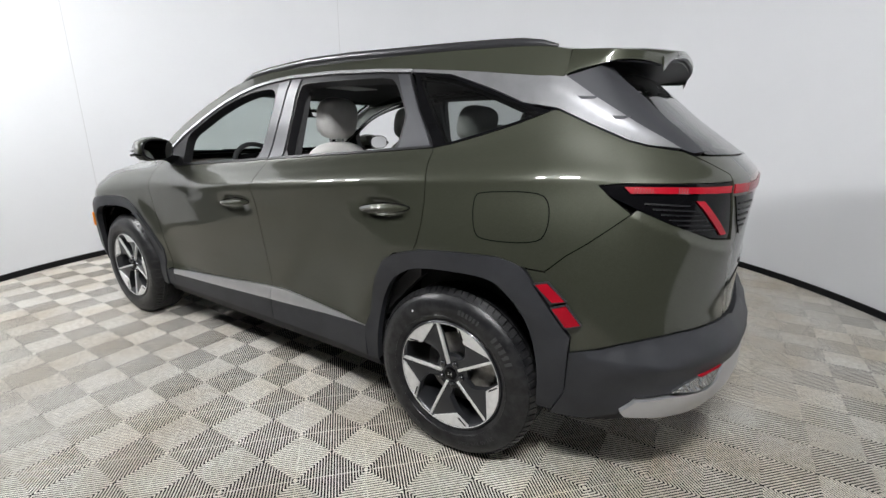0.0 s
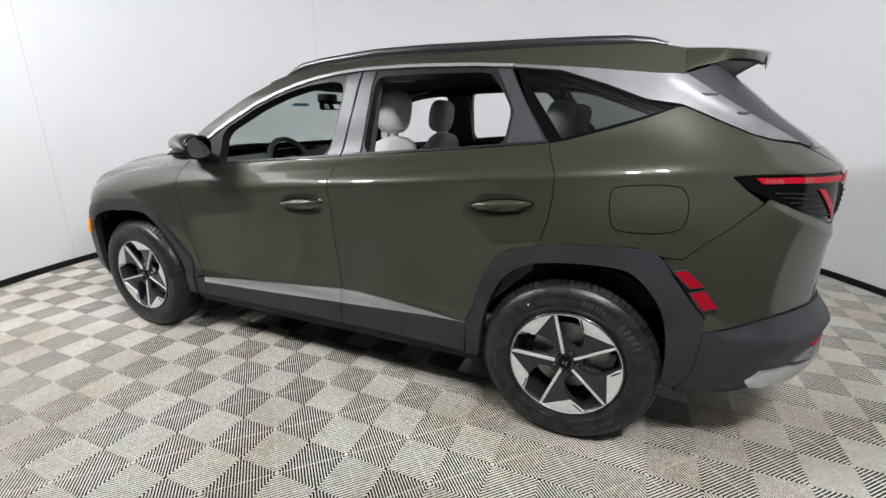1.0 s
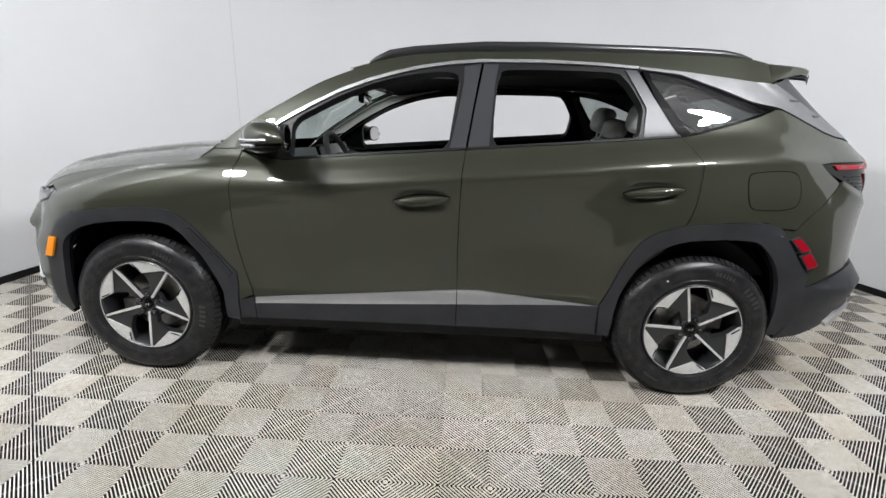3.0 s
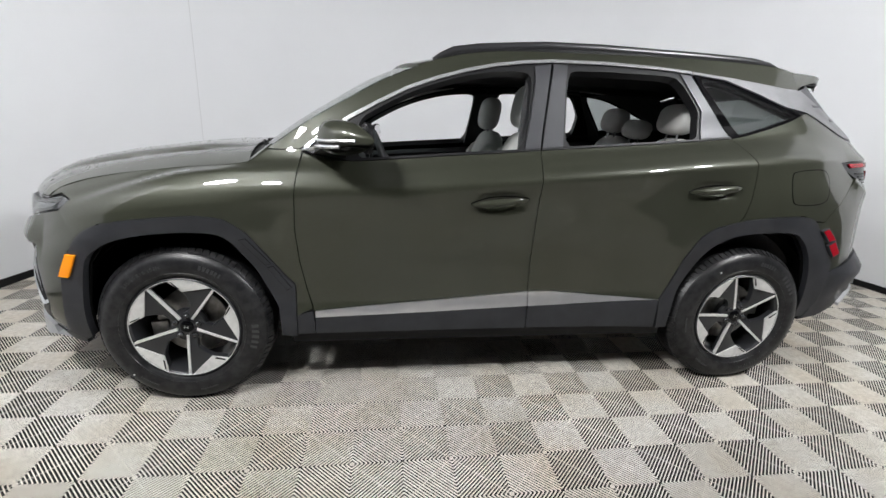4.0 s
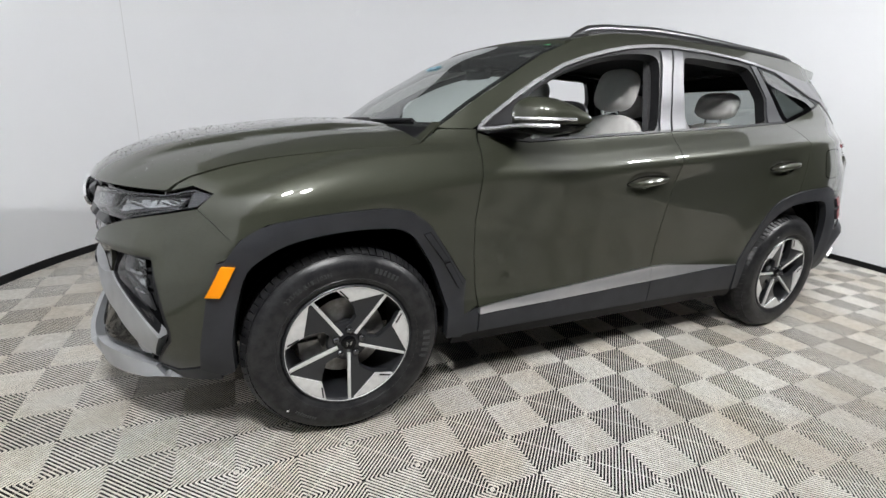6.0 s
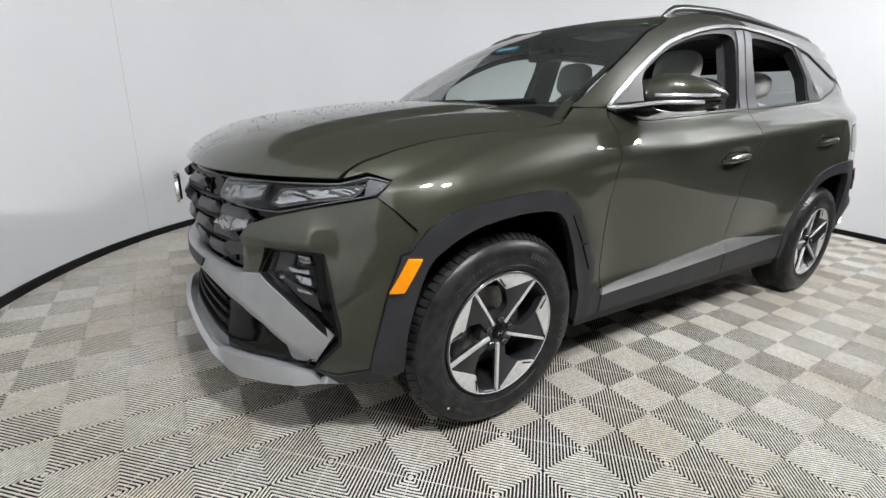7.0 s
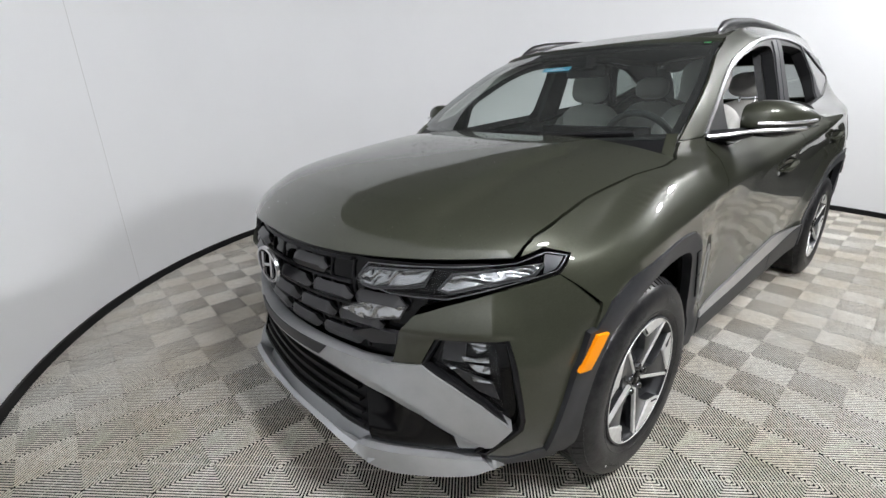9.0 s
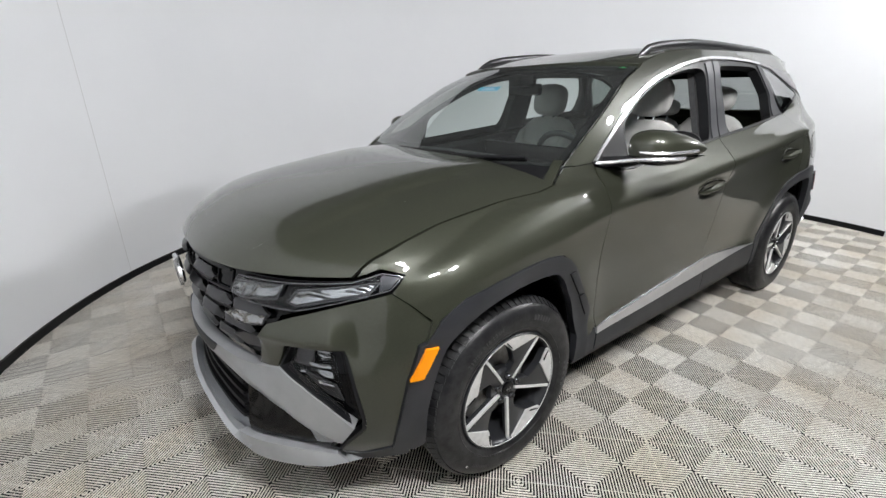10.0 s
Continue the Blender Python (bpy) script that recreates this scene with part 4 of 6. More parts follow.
# plates: rows from under the hood to the bumper, each shifted by half a plate
for row, (z, up, down) in enumerate(((.868, .028, .026), (.792, .027, .028), (.715, .027, .028), (.645, .022, .022))):
    wide = .205
    for k in range(-4, 5):
        c = -2.87 + (k + (.5 if row % 2 else 0)) * wide
        if row == 0 and k == 0 or abs(c + 2.87) > (.40, .54, .50, .44)[row]:
            continue
        if row == 1 and abs(c + 2.87) < .02:
            continue
        a, b = c - wide * .49, c + wide * .49
        out = [(a, z - .004), (a + .03, z + up), (b - .03, z + up), (b, z - .004), (b - .022, z - down), (a + .022, z - down)]

        def facet(s, zz, z=z, c=c, wide=wide):
            up_face = np.clip((z + .030 - zz) / .040, 0, 1)
            low_face = np.clip((zz - z + .028) / .016, 0, 1)
            return .026 * np.minimum(up_face, low_face) * np.clip((wide * .49 - np.abs(s - c)) / .034, 0, 1)
        ridge = [(a + .020, z - .011), (b - .020, z - .011)]
        panel("grille_plate", out, PLATEGREY, grille, off=-.022, depth=.02, step=.012, gap=.001, bulge=facet, lines=(ridge,), crisp=True)
for z in (.905, .83, .754, .68):
    panel("grille_bar", [(-2.47, z + .005), (-3.27, z + .005), (-3.27, z - .005), (-2.47, z - .005)], BLACK, grille, off=-.024, depth=.012, step=.05, gap=0)
for k in range(-4, 5):
    s = -2.87 + k * .1025
    panel("grille_rib", [(s - .004, .905), (s + .004, .905), (s + .004, .615), (s - .004, .615)], BLACK, grille, off=-.028, depth=.01, step=.05, gap=0)

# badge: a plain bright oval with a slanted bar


def badge_mesh(a, b, rim, depth):
    bm = bmesh.new()
    n = 40
    loops = []
    for ra, rb, y in ((a, b, 0), (a * .98, b * .97, -depth), (a - rim, b - rim, -depth), (a - rim * 1.1, b - rim * 1.1, -.001)):
        loops.append([bm.verts.new((ra * math.cos(2 * math.pi * i / n), y, rb * math.sin(2 * math.pi * i / n))) for i in range(n)])
    for p, q in zip(loops, loops[1:]):
        for i in range(n):
            bm.faces.new((p[i], p[(i + 1) % n], q[(i + 1) % n], q[i]))
    bm.faces.new(loops[-1])
    bmesh.ops.recalc_face_normals(bm, faces=bm.faces)
    return bm


def badge_bars(a, b, depth, bm):
    box(bm, (a * .16, depth, b * 1.45), (-a * .42, -depth * .6, 0), .001, Matrix.Rotation(radians(14), 4, "Y"))
    box(bm, (a * .16, depth, b * 1.45), (a * .42, -depth * .6, 0), .001, Matrix.Rotation(radians(14), 4, "Y"))
    box(bm, (a * .9, depth, b * .17), (0, -depth * .6, 0), .001, Matrix.Rotation(radians(-14), 4, "Y"))
    return bm


BADGE = material("badge_silver", (0.72, 0.72, 0.73), 0.2, 0.9)
turn_front = Matrix.Translation((-2.294, 0, .818)) @ Matrix.Rotation(radians(-90), 4, "Z")
bm = badge_mesh(.088, .062, .011, .010)
bm.transform(turn_front)
badge = part("badge", bm, BADGE, grille, "bright oval badge")
bm = bmesh.new()
prism([(.077 * math.cos(a), .051 * math.sin(a)) for a in np.linspace(0, 2 * math.pi, 32, endpoint=False)], .01, Matrix.Translation((0, -.001, 0)), bm)
bm.transform(turn_front)
part("badge_field", bm, GLOSSBLACK, badge)
bm = badge_bars(.084, .057, .010, bmesh.new())
bm.transform(turn_front)
part("badge_bar", bm, BADGE, badge)

LENS1 = [(-2.407, .862), (-2.373, .886), (-2.164, .905), (-2.194, .866), (-2.356, .840), (-2.398, .846)]
LENS2 = [(-2.146, .857), (-2.103, .893), (-1.868, .917), (-1.903, .893), (-2.032, .872), (-2.123, .852)]
LENS3 = [(-2.513, .748), (-2.412, .783), (-2.262, .792), (-2.285, .759), (-2.43, .730)]
LENS4 = [(-2.50, .668), (-2.41, .700), (-2.305, .706), (-2.315, .672), (-2.42, .650)]
FOGBLACK = [(-2.221, .634), (-2.165, .722), (-1.975, .726), (-1.964, .657), (-1.935, .482), (-1.937, .446), (-2.030, .330), (-2.060, .345), (-1.975, .458), (-2.047, .533), (-2.123, .584)]
BAR_TOP = [(-2.87, .607), (-2.577, .600), (-2.47, .598), (-2.343, .609), (-2.221, .634), (-2.123, .586), (-2.047, .536), (-1.966, .461)]
BAR_LOW = [(-2.028, .350), (-2.108, .352), (-2.125, .404), (-2.233, .461), (-2.341, .494), (-2.469, .515), (-2.641, .543), (-2.87, .552)]
LIP_TOP = [(-2.87, .352), (-2.553, .336), (-2.42, .322), (-2.229, .336), (-2.126, .334), (-2.04, .328)]
LIP_LOW = [(-1.975, .268), (-2.07, .234), (-2.15, .225), (-2.32, .236), (-2.458, .270), (-2.589, .296), (-2.87, .314)]


VISOR = eased([(-2.33, .739), (-2.237, .746), (-2.097, .748), (-1.993, .744), (-1.93, .740)], 5)


def ledge(s, z):
    """The bumper's overhang above the lamp recess, and its corner edge."""
    d = z - np.interp(s, [p[0] for p in VISOR], [p[1] for p in VISOR])
    w = np.clip((-1.94 - s) / .07, 0, 1) * np.clip((s + 2.33) / .06, 0, 1)
    # a soft fold that climbs from the overhang to the headlight
    k = z - np.interp(s, [-2.0, -1.939, -1.851, -1.79], [.745, .776, .819, .84])
    fold = .002 * np.exp(-(k / .03) ** 2) * np.clip((s + 2.0) / .05, 0, 1) * np.clip((-1.80 - s) / .06, 0, 1)
    return .036 * np.where(d < 0, np.exp(-(np.sqrt(d * d + .003 ** 2) - .003) / .045), np.exp(-(d / .08) ** 2)) * w + fold


for side in (1, -1):
    housing = [(-2.43, .850), (-2.38, .910), (-2.18, .920), (-2.025, .924), (-1.94, .926), (-1.85, .948), (-1.79, .933), (-1.838, .893), (-1.935, .870), (-2.02, .850), (-2.127, .824), (-2.30, .822)]
    lamp = panel("headlight", housing, GLOSSBLACK, car, side, off=-.022, depth=.02, step=.03, label="slim headlight with clear lenses in a black housing")
    panel("lens", LENS1, OPTICS, lamp, side, off=-.008, depth=.012, step=.02, gap=0, label="bright clear lamp lens")
    panel("lens", LENS2, OPTICS, lamp, side, off=-.008, depth=.012, step=.02, gap=0, label="bright clear lamp lens")
    panel("lens_rim", shrunk(LENS1, -.006), PLATEGREY, lamp, side, [LENS1], -.004, .014, .02, gap=0)
    panel("lens_rim", shrunk(LENS2, -.006), PLATEGREY, lamp, side, [LENS2], -.004, .014, .02, gap=0)
    for lens in (LENS1, LENS2):
        panel("lens_edge", shrunk(lens, -.0085), RIMLINE, lamp, side, [shrunk(lens, -.0068)], -.003, .006, .02, gap=0)
    panel("housing_edge", shrunk(housing, .004), RIMLINE, lamp, side, [shrunk(housing, .0062)], -.004, .006, .02, gap=0)
    tip = [(-1.858, .932), (-1.848, .939), (-1.804, .931), (-1.842, .902), (-1.872, .893)]
    panel("lens_tip", tip, PILLAR, lamp, side, off=-.010, depth=.008, step=.02, gap=0, label="smoky clear lens tip")
    panel("lens_edge", shrunk(LENS3, -.004), RIMLINE, grille, side, [shrunk(LENS3, -.002)], -.003, .006, .02, gap=0)
    panel("lens", LENS3, OPTICS, grille, side, off=-.004, depth=.02, step=.02, gap=0, label="clear daytime lamp in the grille")
    panel("lens", LENS4, PLATEGREY, grille, side, off=-.004, depth=.02, step=.02, gap=0)
    panel("lens_cover", [(-2.42, .842), (-2.375, .906), (-2.18, .917), (-1.94, .924), (-1.85, .944), (-1.795, .933), (-1.84, .896), (-1.935, .873), (-2.127, .828), (-2.30, .826)], LAMPGLASS, lamp, side, off=.0, depth=.003, step=.03)
    bumper = [(-1.838, .889)] + HL_LOW[2:] + [(-2.343, .609), (-2.221, .634), (-2.165, .722), (-1.975, .726), (-1.964, .657), (-1.935, .482), (-1.937, .446), (-2.030, .330), (-1.966, .313), (-1.868, .345), (-1.824, .613), (-1.79, .728), (-1.77, .735), (-1.72, .800), (-1.747, .801), (-1.796, .853)]
    front_bumper = panel("front_bumper", clean(bumper), PAINT, car, side, step=.011, bulge=ledge, lines=(VISOR,), label="olive painted front bumper corner")
    fog = panel("fog_light", FOGBLACK, GLOSSBLACK, car, side, off=-.03, depth=.02, step=.03, gap=0, label="lower lamp unit in a gloss black recess")
    lamp_out = [(-2.185, .640), (-2.155, .712), (-2.02, .716), (-2.005, .70), (-1.995, .60), (-1.985, .50), (-2.06, .555)]
    panel("lens", lamp_out, LAMPGLASS, fog, side, off=-.006, depth=.006, step=.03)
    for out, deep in (([(-2.075, .712), (-2.035, .716), (-2.030, .690), (-2.060, .684)], .020), ([(-2.10, .676), (-2.065, .672), (-2.030, .676), (-2.028, .664), (-2.095, .664)], .012),
                      ([(-2.085, .655), (-2.030, .648), (-2.026, .622), (-2.060, .628)], .022), ([(-2.075, .612), (-2.028, .606), (-2.022, .598), (-2.07, .603)], .014), ([(-2.135, .640), (-2.118, .644), (-2.116, .638), (-2.134, .634)], .012)):
        panel("reflector", out, OPTICS, fog, side, off=-deep, depth=.008, step=.008, gap=0)
    panel("lamp_step", [(-2.150, .712), (-2.085, .712), (-2.095, .655), (-2.165, .655)], PLATEGREY, fog, side, off=-.022, depth=.006, step=.02)
    panel("lamp_step", [(-2.150, .640), (-2.02, .598), (-2.0, .54), (-2.06, .565)], PLATEGREY, fog, side, off=-.024, depth=.006, step=.02)
    panel("lamp_rim", shrunk(FOGBLACK, -.001), BLACK, fog, side, [shrunk(FOGBLACK, .010)], -.002, .03, .02, gap=0)
    panel("side_marker", [(-1.775, .724), (-1.737, .721), (-1.784, .620), (-1.823, .623)], AMBER, car, side, bulge=arch_lift, off=.014, depth=.012, step=.02, label="amber side marker lamp")
    panel("bumper_corner", [(-2.030, .328), (-1.966, .311), (-1.868, .343), (-1.815, .335), (-1.815, .285), (-1.975, .262)], CLADDING, front_bumper, side, off=.004, depth=.03, label="grey-black lower bumper corner")

def bar_fold(s, z):
    """The bar swells at the nose; its lower edge turns in along a fold."""
    k = np.abs(s + 2.87)
    low = np.interp(k, [0, .229, .401, .529, .637, .745, .842], [.552, .543, .515, .494, .461, .404, .350])
    return .012 * np.clip(1 - k / .75, 0, 1) - .013 * np.clip((k - .45) / .2, 0, 1) * np.clip((.95 - k) / .1, .4, 1) - .014 * np.clip((low + .030 - z) / .030, 0, 1) * np.clip((k - .2) / .3, 0, 1)


def lip_lines(k):
    """The lip's upper edge, its lower edge and the ridge between, at k from the middle."""
    top = np.interp(k, [0, .317, .45, .641, .744, .83, .895], [.352, .336, .322, .336, .334, .328, .300])
    low = np.interp(k, [0, .281, .412, .55, .72, .80, .895], [.314, .296, .270, .236, .225, .234, .268])
    ridge = np.interp(k, [0, .42, .46, .60, .83, .90], [.14, .14, .88, .60, .30, .25])
    return top, low, ridge


def lip_fold(s, z):
    """The lip leans out from its upper edge to a ridge and turns in below it."""
    k = np.abs(s + 2.87)
    top, low, ridge = lip_lines(k)
    u = (top - z) / (top - low)
    return np.interp(k, [0, .38, .48, .80, .89], [.6, .6, 1, 1, .25]) * (.034 * np.clip(u / ridge, 0, 1) - .055 * np.clip((u - ridge) / (1 - ridge), 0, 1))


def lip_ridge():
    s = np.concatenate([np.linspace(-.86, -.46, 16), np.linspace(-.42, .42, 30), np.linspace(.46, .86, 16)])
    top, low, ridge = lip_lines(np.abs(s))
    return list(zip(s - 2.87, top - ridge * (top - low)))


bumper_bar = panel("bumper_bar", clean(whole(BAR_TOP + BAR_LOW, -2.87)), SATIN, car, off=.016, depth=.045, step=.011, gap=.001, label="satin silver bumper bar with slanting ends",
                   bulge=bar_fold)
intake = panel("lower_intake", clean(whole([(-2.87, .56), (-2.641, .55), (-2.469, .52), (-2.341, .50), (-2.233, .47), (-2.12, .41), (-2.04, .36), (-2.04, .320), (-2.229, .325), (-2.42, .31), (-2.87, .34)], -2.87)), BLACK, car, off=-.035, depth=.02, step=.04, gap=0, label="black lower intake with slats")
for side in (1, -1):
    panel("intake_blank", [(-2.46, .508), (-2.341, .490), (-2.233, .456), (-2.13, .40), (-2.10, .345), (-2.16, .340), (-2.229, .342), (-2.40, .330)], GLOSSBLACK, intake, side, off=-.012, depth=.02, step=.03, gap=0, label="gloss black blanking panel")
for z in (.37, .405, .44, .475, .51):
    reach = .36 + (.51 - z) * .5
    panel("slat", [(-2.87 + reach, z - .005), (-2.87 + reach, z + .005), (-2.87 - reach, z + .005), (-2.87 - reach, z - .005)], BLACK, intake, off=-.012, depth=.02, step=.04, gap=0)
panel("plate_recess", [(-2.60, .600), (-3.14, .600), (-3.10, .558), (-2.64, .558)], CLADDING, bumper_bar, off=.030, depth=.006, step=.03)
panel("lower_lip", clean(whole(LIP_TOP + LIP_LOW, -2.87)), SATIN, car, off=.012, depth=.05, step=.012, gap=.001, label="satin silver lower bumper lip",
      bulge=lip_fold, lines=(lip_ridge(),), crisp=True)

# ---- back of the car ----
FOLD = eased([(1.902, 1.126), (2.039, 1.06), (2.132, 1.025), (2.299, .973), (2.5, .945)], 5)


def rear_fold(s, z):
    """The folded edge under the tail light."""
    d = z - np.interp(s, [p[0] for p in FOLD], [p[1] for p in FOLD])
    return .012 * np.exp(-(np.sqrt(d * d + .007 ** 2) - .007) / np.where(d < 0, .06, .03)) * np.clip((s - 1.93) / .08, 0, 1) * np.clip((2.49 - s) / .1, 0, 1)


TL = [(1.875, 1.179), (1.957, 1.187), (2.108, 1.193), (2.332, 1.196), (2.335, 1.16), (2.385, 1.04), (2.380, 1.004), (2.269, 1.016), (2.097, 1.070), (1.985, 1.114), (1.915, 1.145)]
CLADLINE = [(1.850, .609), (1.94, .641), (2.004, .667), (2.09, .690), (2.192, .706), (2.33, .709), (2.50, .700)]
for side in (1, -1):
    tail = panel("tail_light", TL, GLOSSBLACK, car, side, off=-.004, depth=.03, step=.02, label="black-framed tail light with red bar and slanted red segment")
    panel("red_bar", [(1.951, 1.177), (2.109, 1.182), (2.328, 1.185), (2.328, 1.160), (2.114, 1.159), (1.975, 1.154)], RED, tail, side, off=.002, depth=.008, step=.02)
    panel("red_segment", [(2.18, 1.140), (2.215, 1.140), (2.352, 1.024), (2.315, 1.022)], RED, tail, side, off=.002, depth=.008, step=.02)
    for k in range(6):
        z = 1.045 + k * .016
        a, b = 2.16 - k * .028, 2.285 - k * .024
        panel("lamp_rib", [(a, z), (b, z - .004), (b, z + .001), (a, z + .005)], BLACK, tail, side, off=0, depth=.004, step=.03, gap=0)
    bumper = [(1.752, .886), (1.812, .948), (1.872, .994), (1.937, 1.05), (1.985, 1.092), (2.0, 1.107), (2.097, 1.070), (2.269, 1.016), (2.380, 1.004), (2.40, 1.0), (2.44, .93), (2.48, .80), (2.50, .700)] + list(reversed(CLADLINE[:-1])) + [(1.850, .668), (1.79, .745), (1.735, .82), (1.690, .888)]
    rear_bumper = panel("rear_bumper", bumper, PAINT, car, side, step=.011, bulge=rear_fold, lines=(FOLD,), label="olive painted rear bumper corner")
    for out in ([(1.727, .844), (1.767, .854), (1.826, .798), (1.785, .787)], [(1.786, .767), (1.829, .785), (1.878, .722), (1.834, .706)]):
        holder = panel("reflector", out, RED, car, side, bulge=arch_lift, off=.014, depth=.016, step=.02, label="red side reflector")
        panel("reflector_rim", shrunk(out, -.004), PILLAR, holder, side, [out], .013, .016, .02, gap=0, bulge=arch_lift)
    reverse = panel("reversing_light", [(2.163, .507), (2.2, .532), (2.267, .558), (2.364, .563), (2.328, .512), (2.263, .496)], OPTICS, car, side, off=.036, depth=.01, step=.02, label="clear reversing lamp")
    panel("red_edge", [(2.255, .556), (2.364, .566), (2.364, .559), (2.262, .548)], RED, reverse, side, off=.038, depth=.01, step=.02, gap=0)
    garnish = [(1.767, 1.540), (1.882, 1.466), (2.006, 1.400), (2.104, 1.342), (2.184, 1.292), (2.225, 1.280), (2.288, 1.284), (2.291, 1.368), (2.284, 1.453), (2.262, 1.500), (2.24, 1.545), (2.26, 1.575), (2.10, 1.58), (1.90, 1.562)]
    panel("gate_garnish", garnish, PILLAR, car, side, off=.001, depth=.03, step=.025, label="satin grey garnish beside the rear window")


def rear_ledge(s, z):
    """The lower bumper's sloping ledge."""
    s = np.where(s > 2.87, 5.74 - s, s)
    top = np.interp(s, [p[0] for p in CLADLINE] + [2.87], [p[1] for p in CLADLINE] + [.657])
    return (.046 * np.clip((top - z) / np.clip((s - 1.85) * .4, .01, .090), 0, 1) - .032 * np.clip((top - .09 - z) / .09, 0, 1)) * np.clip((s - 1.86) / .25, 0, 1)


bumper_low = [(2.87, .655), (2.557, .684)] + list(reversed(CLADLINE)) + [(1.845, .45), (1.80, .34), (1.90, .345), (2.022, .400), (2.06, .478), (2.166, .494), (2.304, .494), (2.479, .515), (2.648, .51), (2.87, .51)]
panel("bumper_cladding", clean(whole(bumper_low, 2.87)), CLADDING, car, off=.008, depth=.04, step=.025, gap=.001, label="grey-black lower rear bumper",
      bulge=rear_ledge)
skid = [(2.87, .580), (2.60, .582), (2.45, .578), (2.392, .568), (2.352, .512), (2.304, .494), (2.166, .490), (2.06, .474), (2.022, .425), (2.040, .405), (2.269, .400), (2.427, .395), (2.574, .390), (2.87, .388)]
panel("skid_plate", clean(whole(skid, 2.87)), SILL, car, off=.034, depth=.05, step=.02, gap=.001, label="satin silver rear skid plate")
panel("bumper_underside", clean(whole([(2.87, .40), (2.3, .41), (2.0, .40), (1.80, .36), (1.80, .32), (2.0, .34), (2.87, .35)], 2.87)), BLACK, car, off=-.004, depth=.04, step=.04, gap=0)
gate = [(2.87, 1.264), (2.60, 1.268), (2.29, 1.274), (2.225, 1.274), (2.264, 1.254), (2.335, 1.217), (2.335, 1.16), (2.385, 1.04), (2.40, 1.0), (2.44, .93), (2.48, .80), (2.50, .700), (2.557, .684), (2.87, .657)]
tailgate = panel("tailgate", clean(whole(gate, 2.87)), PAINT, car, step=.025, label="olive painted tailgate")
panel("light_bar", clean(whole([(2.87, 1.187), (2.342, 1.187), (2.342, 1.158), (2.87, 1.158)], 2.87)), RED, tailgate, off=.004, depth=.008, step=.03, gap=0, label="red light bar across the tailgate")
for side in (1, -1):
    lamp = panel("gate_lamp", [(2.350, 1.150), (2.52, 1.150), (2.545, 1.12), (2.500, 1.03), (2.465, 1.008), (2.405, 1.06)], GLOSSBLACK, tailgate, side, off=.004, depth=.008, step=.02, label="black ribbed lamp on the tailgate")
    for k in range(5):
        z = 1.04 + k * .020
        panel("lamp_rib", [(2.425 - .010 * k, z), (2.485 + .008 * k, z - .003), (2.485 + .008 * k, z + .002), (2.425 - .010 * k, z + .005)], BLACK, lamp, side, off=.007, depth=.004, step=.03, gap=0)
panel("rear_glass", clean(whole([(2.87, 1.566), (2.45, 1.562), (2.27, 1.545), (2.281, 1.453), (2.291, 1.368), (2.291, 1.279), (2.60, 1.272), (2.87, 1.268)], 2.87)), PRIVACY, tailgate, off=-.003, depth=.005, step=.04, gap=.001, label="dark tinted rear window")
panel("gate_header", clean(whole([(2.87, 1.562), (2.45, 1.558), (2.27, 1.541), (2.12, 1.56), (2.05, 1.60), (2.3, 1.625), (2.87, 1.645)], 2.87)), BLACK, tailgate, off=-.016, depth=.02, step=.04, gap=0)
panel("gate_lettering", [(2.62, .885), (2.84, .885), (2.84, .862), (2.62, .862)], BADGE, tailgate, off=.004, depth=.005, step=.03, gap=0, label="bright bar in place of lettering")
bm = bmesh.new()
prof = [(1.47, 1.650, .010), (1.52, 1.662, .020), (1.57, 1.678, .022), (1.61, 1.694, .017), (1.635, 1.706, .009), (1.645, 1.704, .004)]
rows = [[bm.verts.new((x, w * math.cos(t), 1.640 + (z - 1.640) * max(0, math.sin(t)))) for t in np.linspace(0, math.pi, 9)] for x, z, w in prof]
for a, b in zip(rows, rows[1:]):
    for k in range(8):
        bm.faces.new((a[k], a[k + 1], b[k + 1], b[k]))
bm.faces.new(rows[-1])
bmesh.ops.recalc_face_normals(bm, faces=bm.faces)
part("antenna", bm, GLOSSBLACK, car, "black shark-fin antenna")


# ---- wheels ----
def polar(r, deg):
    a = radians(deg)
    return (r * math.sin(a), r * math.cos(a))


def figures_mesh(body, size):
    """Letters of the built-in font as a thin mesh."""
    text = bpy.data.curves.new("figures", "FONT")
    text.body, text.size, text.extrude, text.align_x, text.align_y = body, size, .0006, "CENTER", "CENTER"
    text.resolution_u, text.space_character = 2, 1.12
    ob = bpy.data.objects.new("figures", text)
    me = bpy.data.meshes.new_from_object(ob)
    bpy.data.objects.remove(ob)
    return me


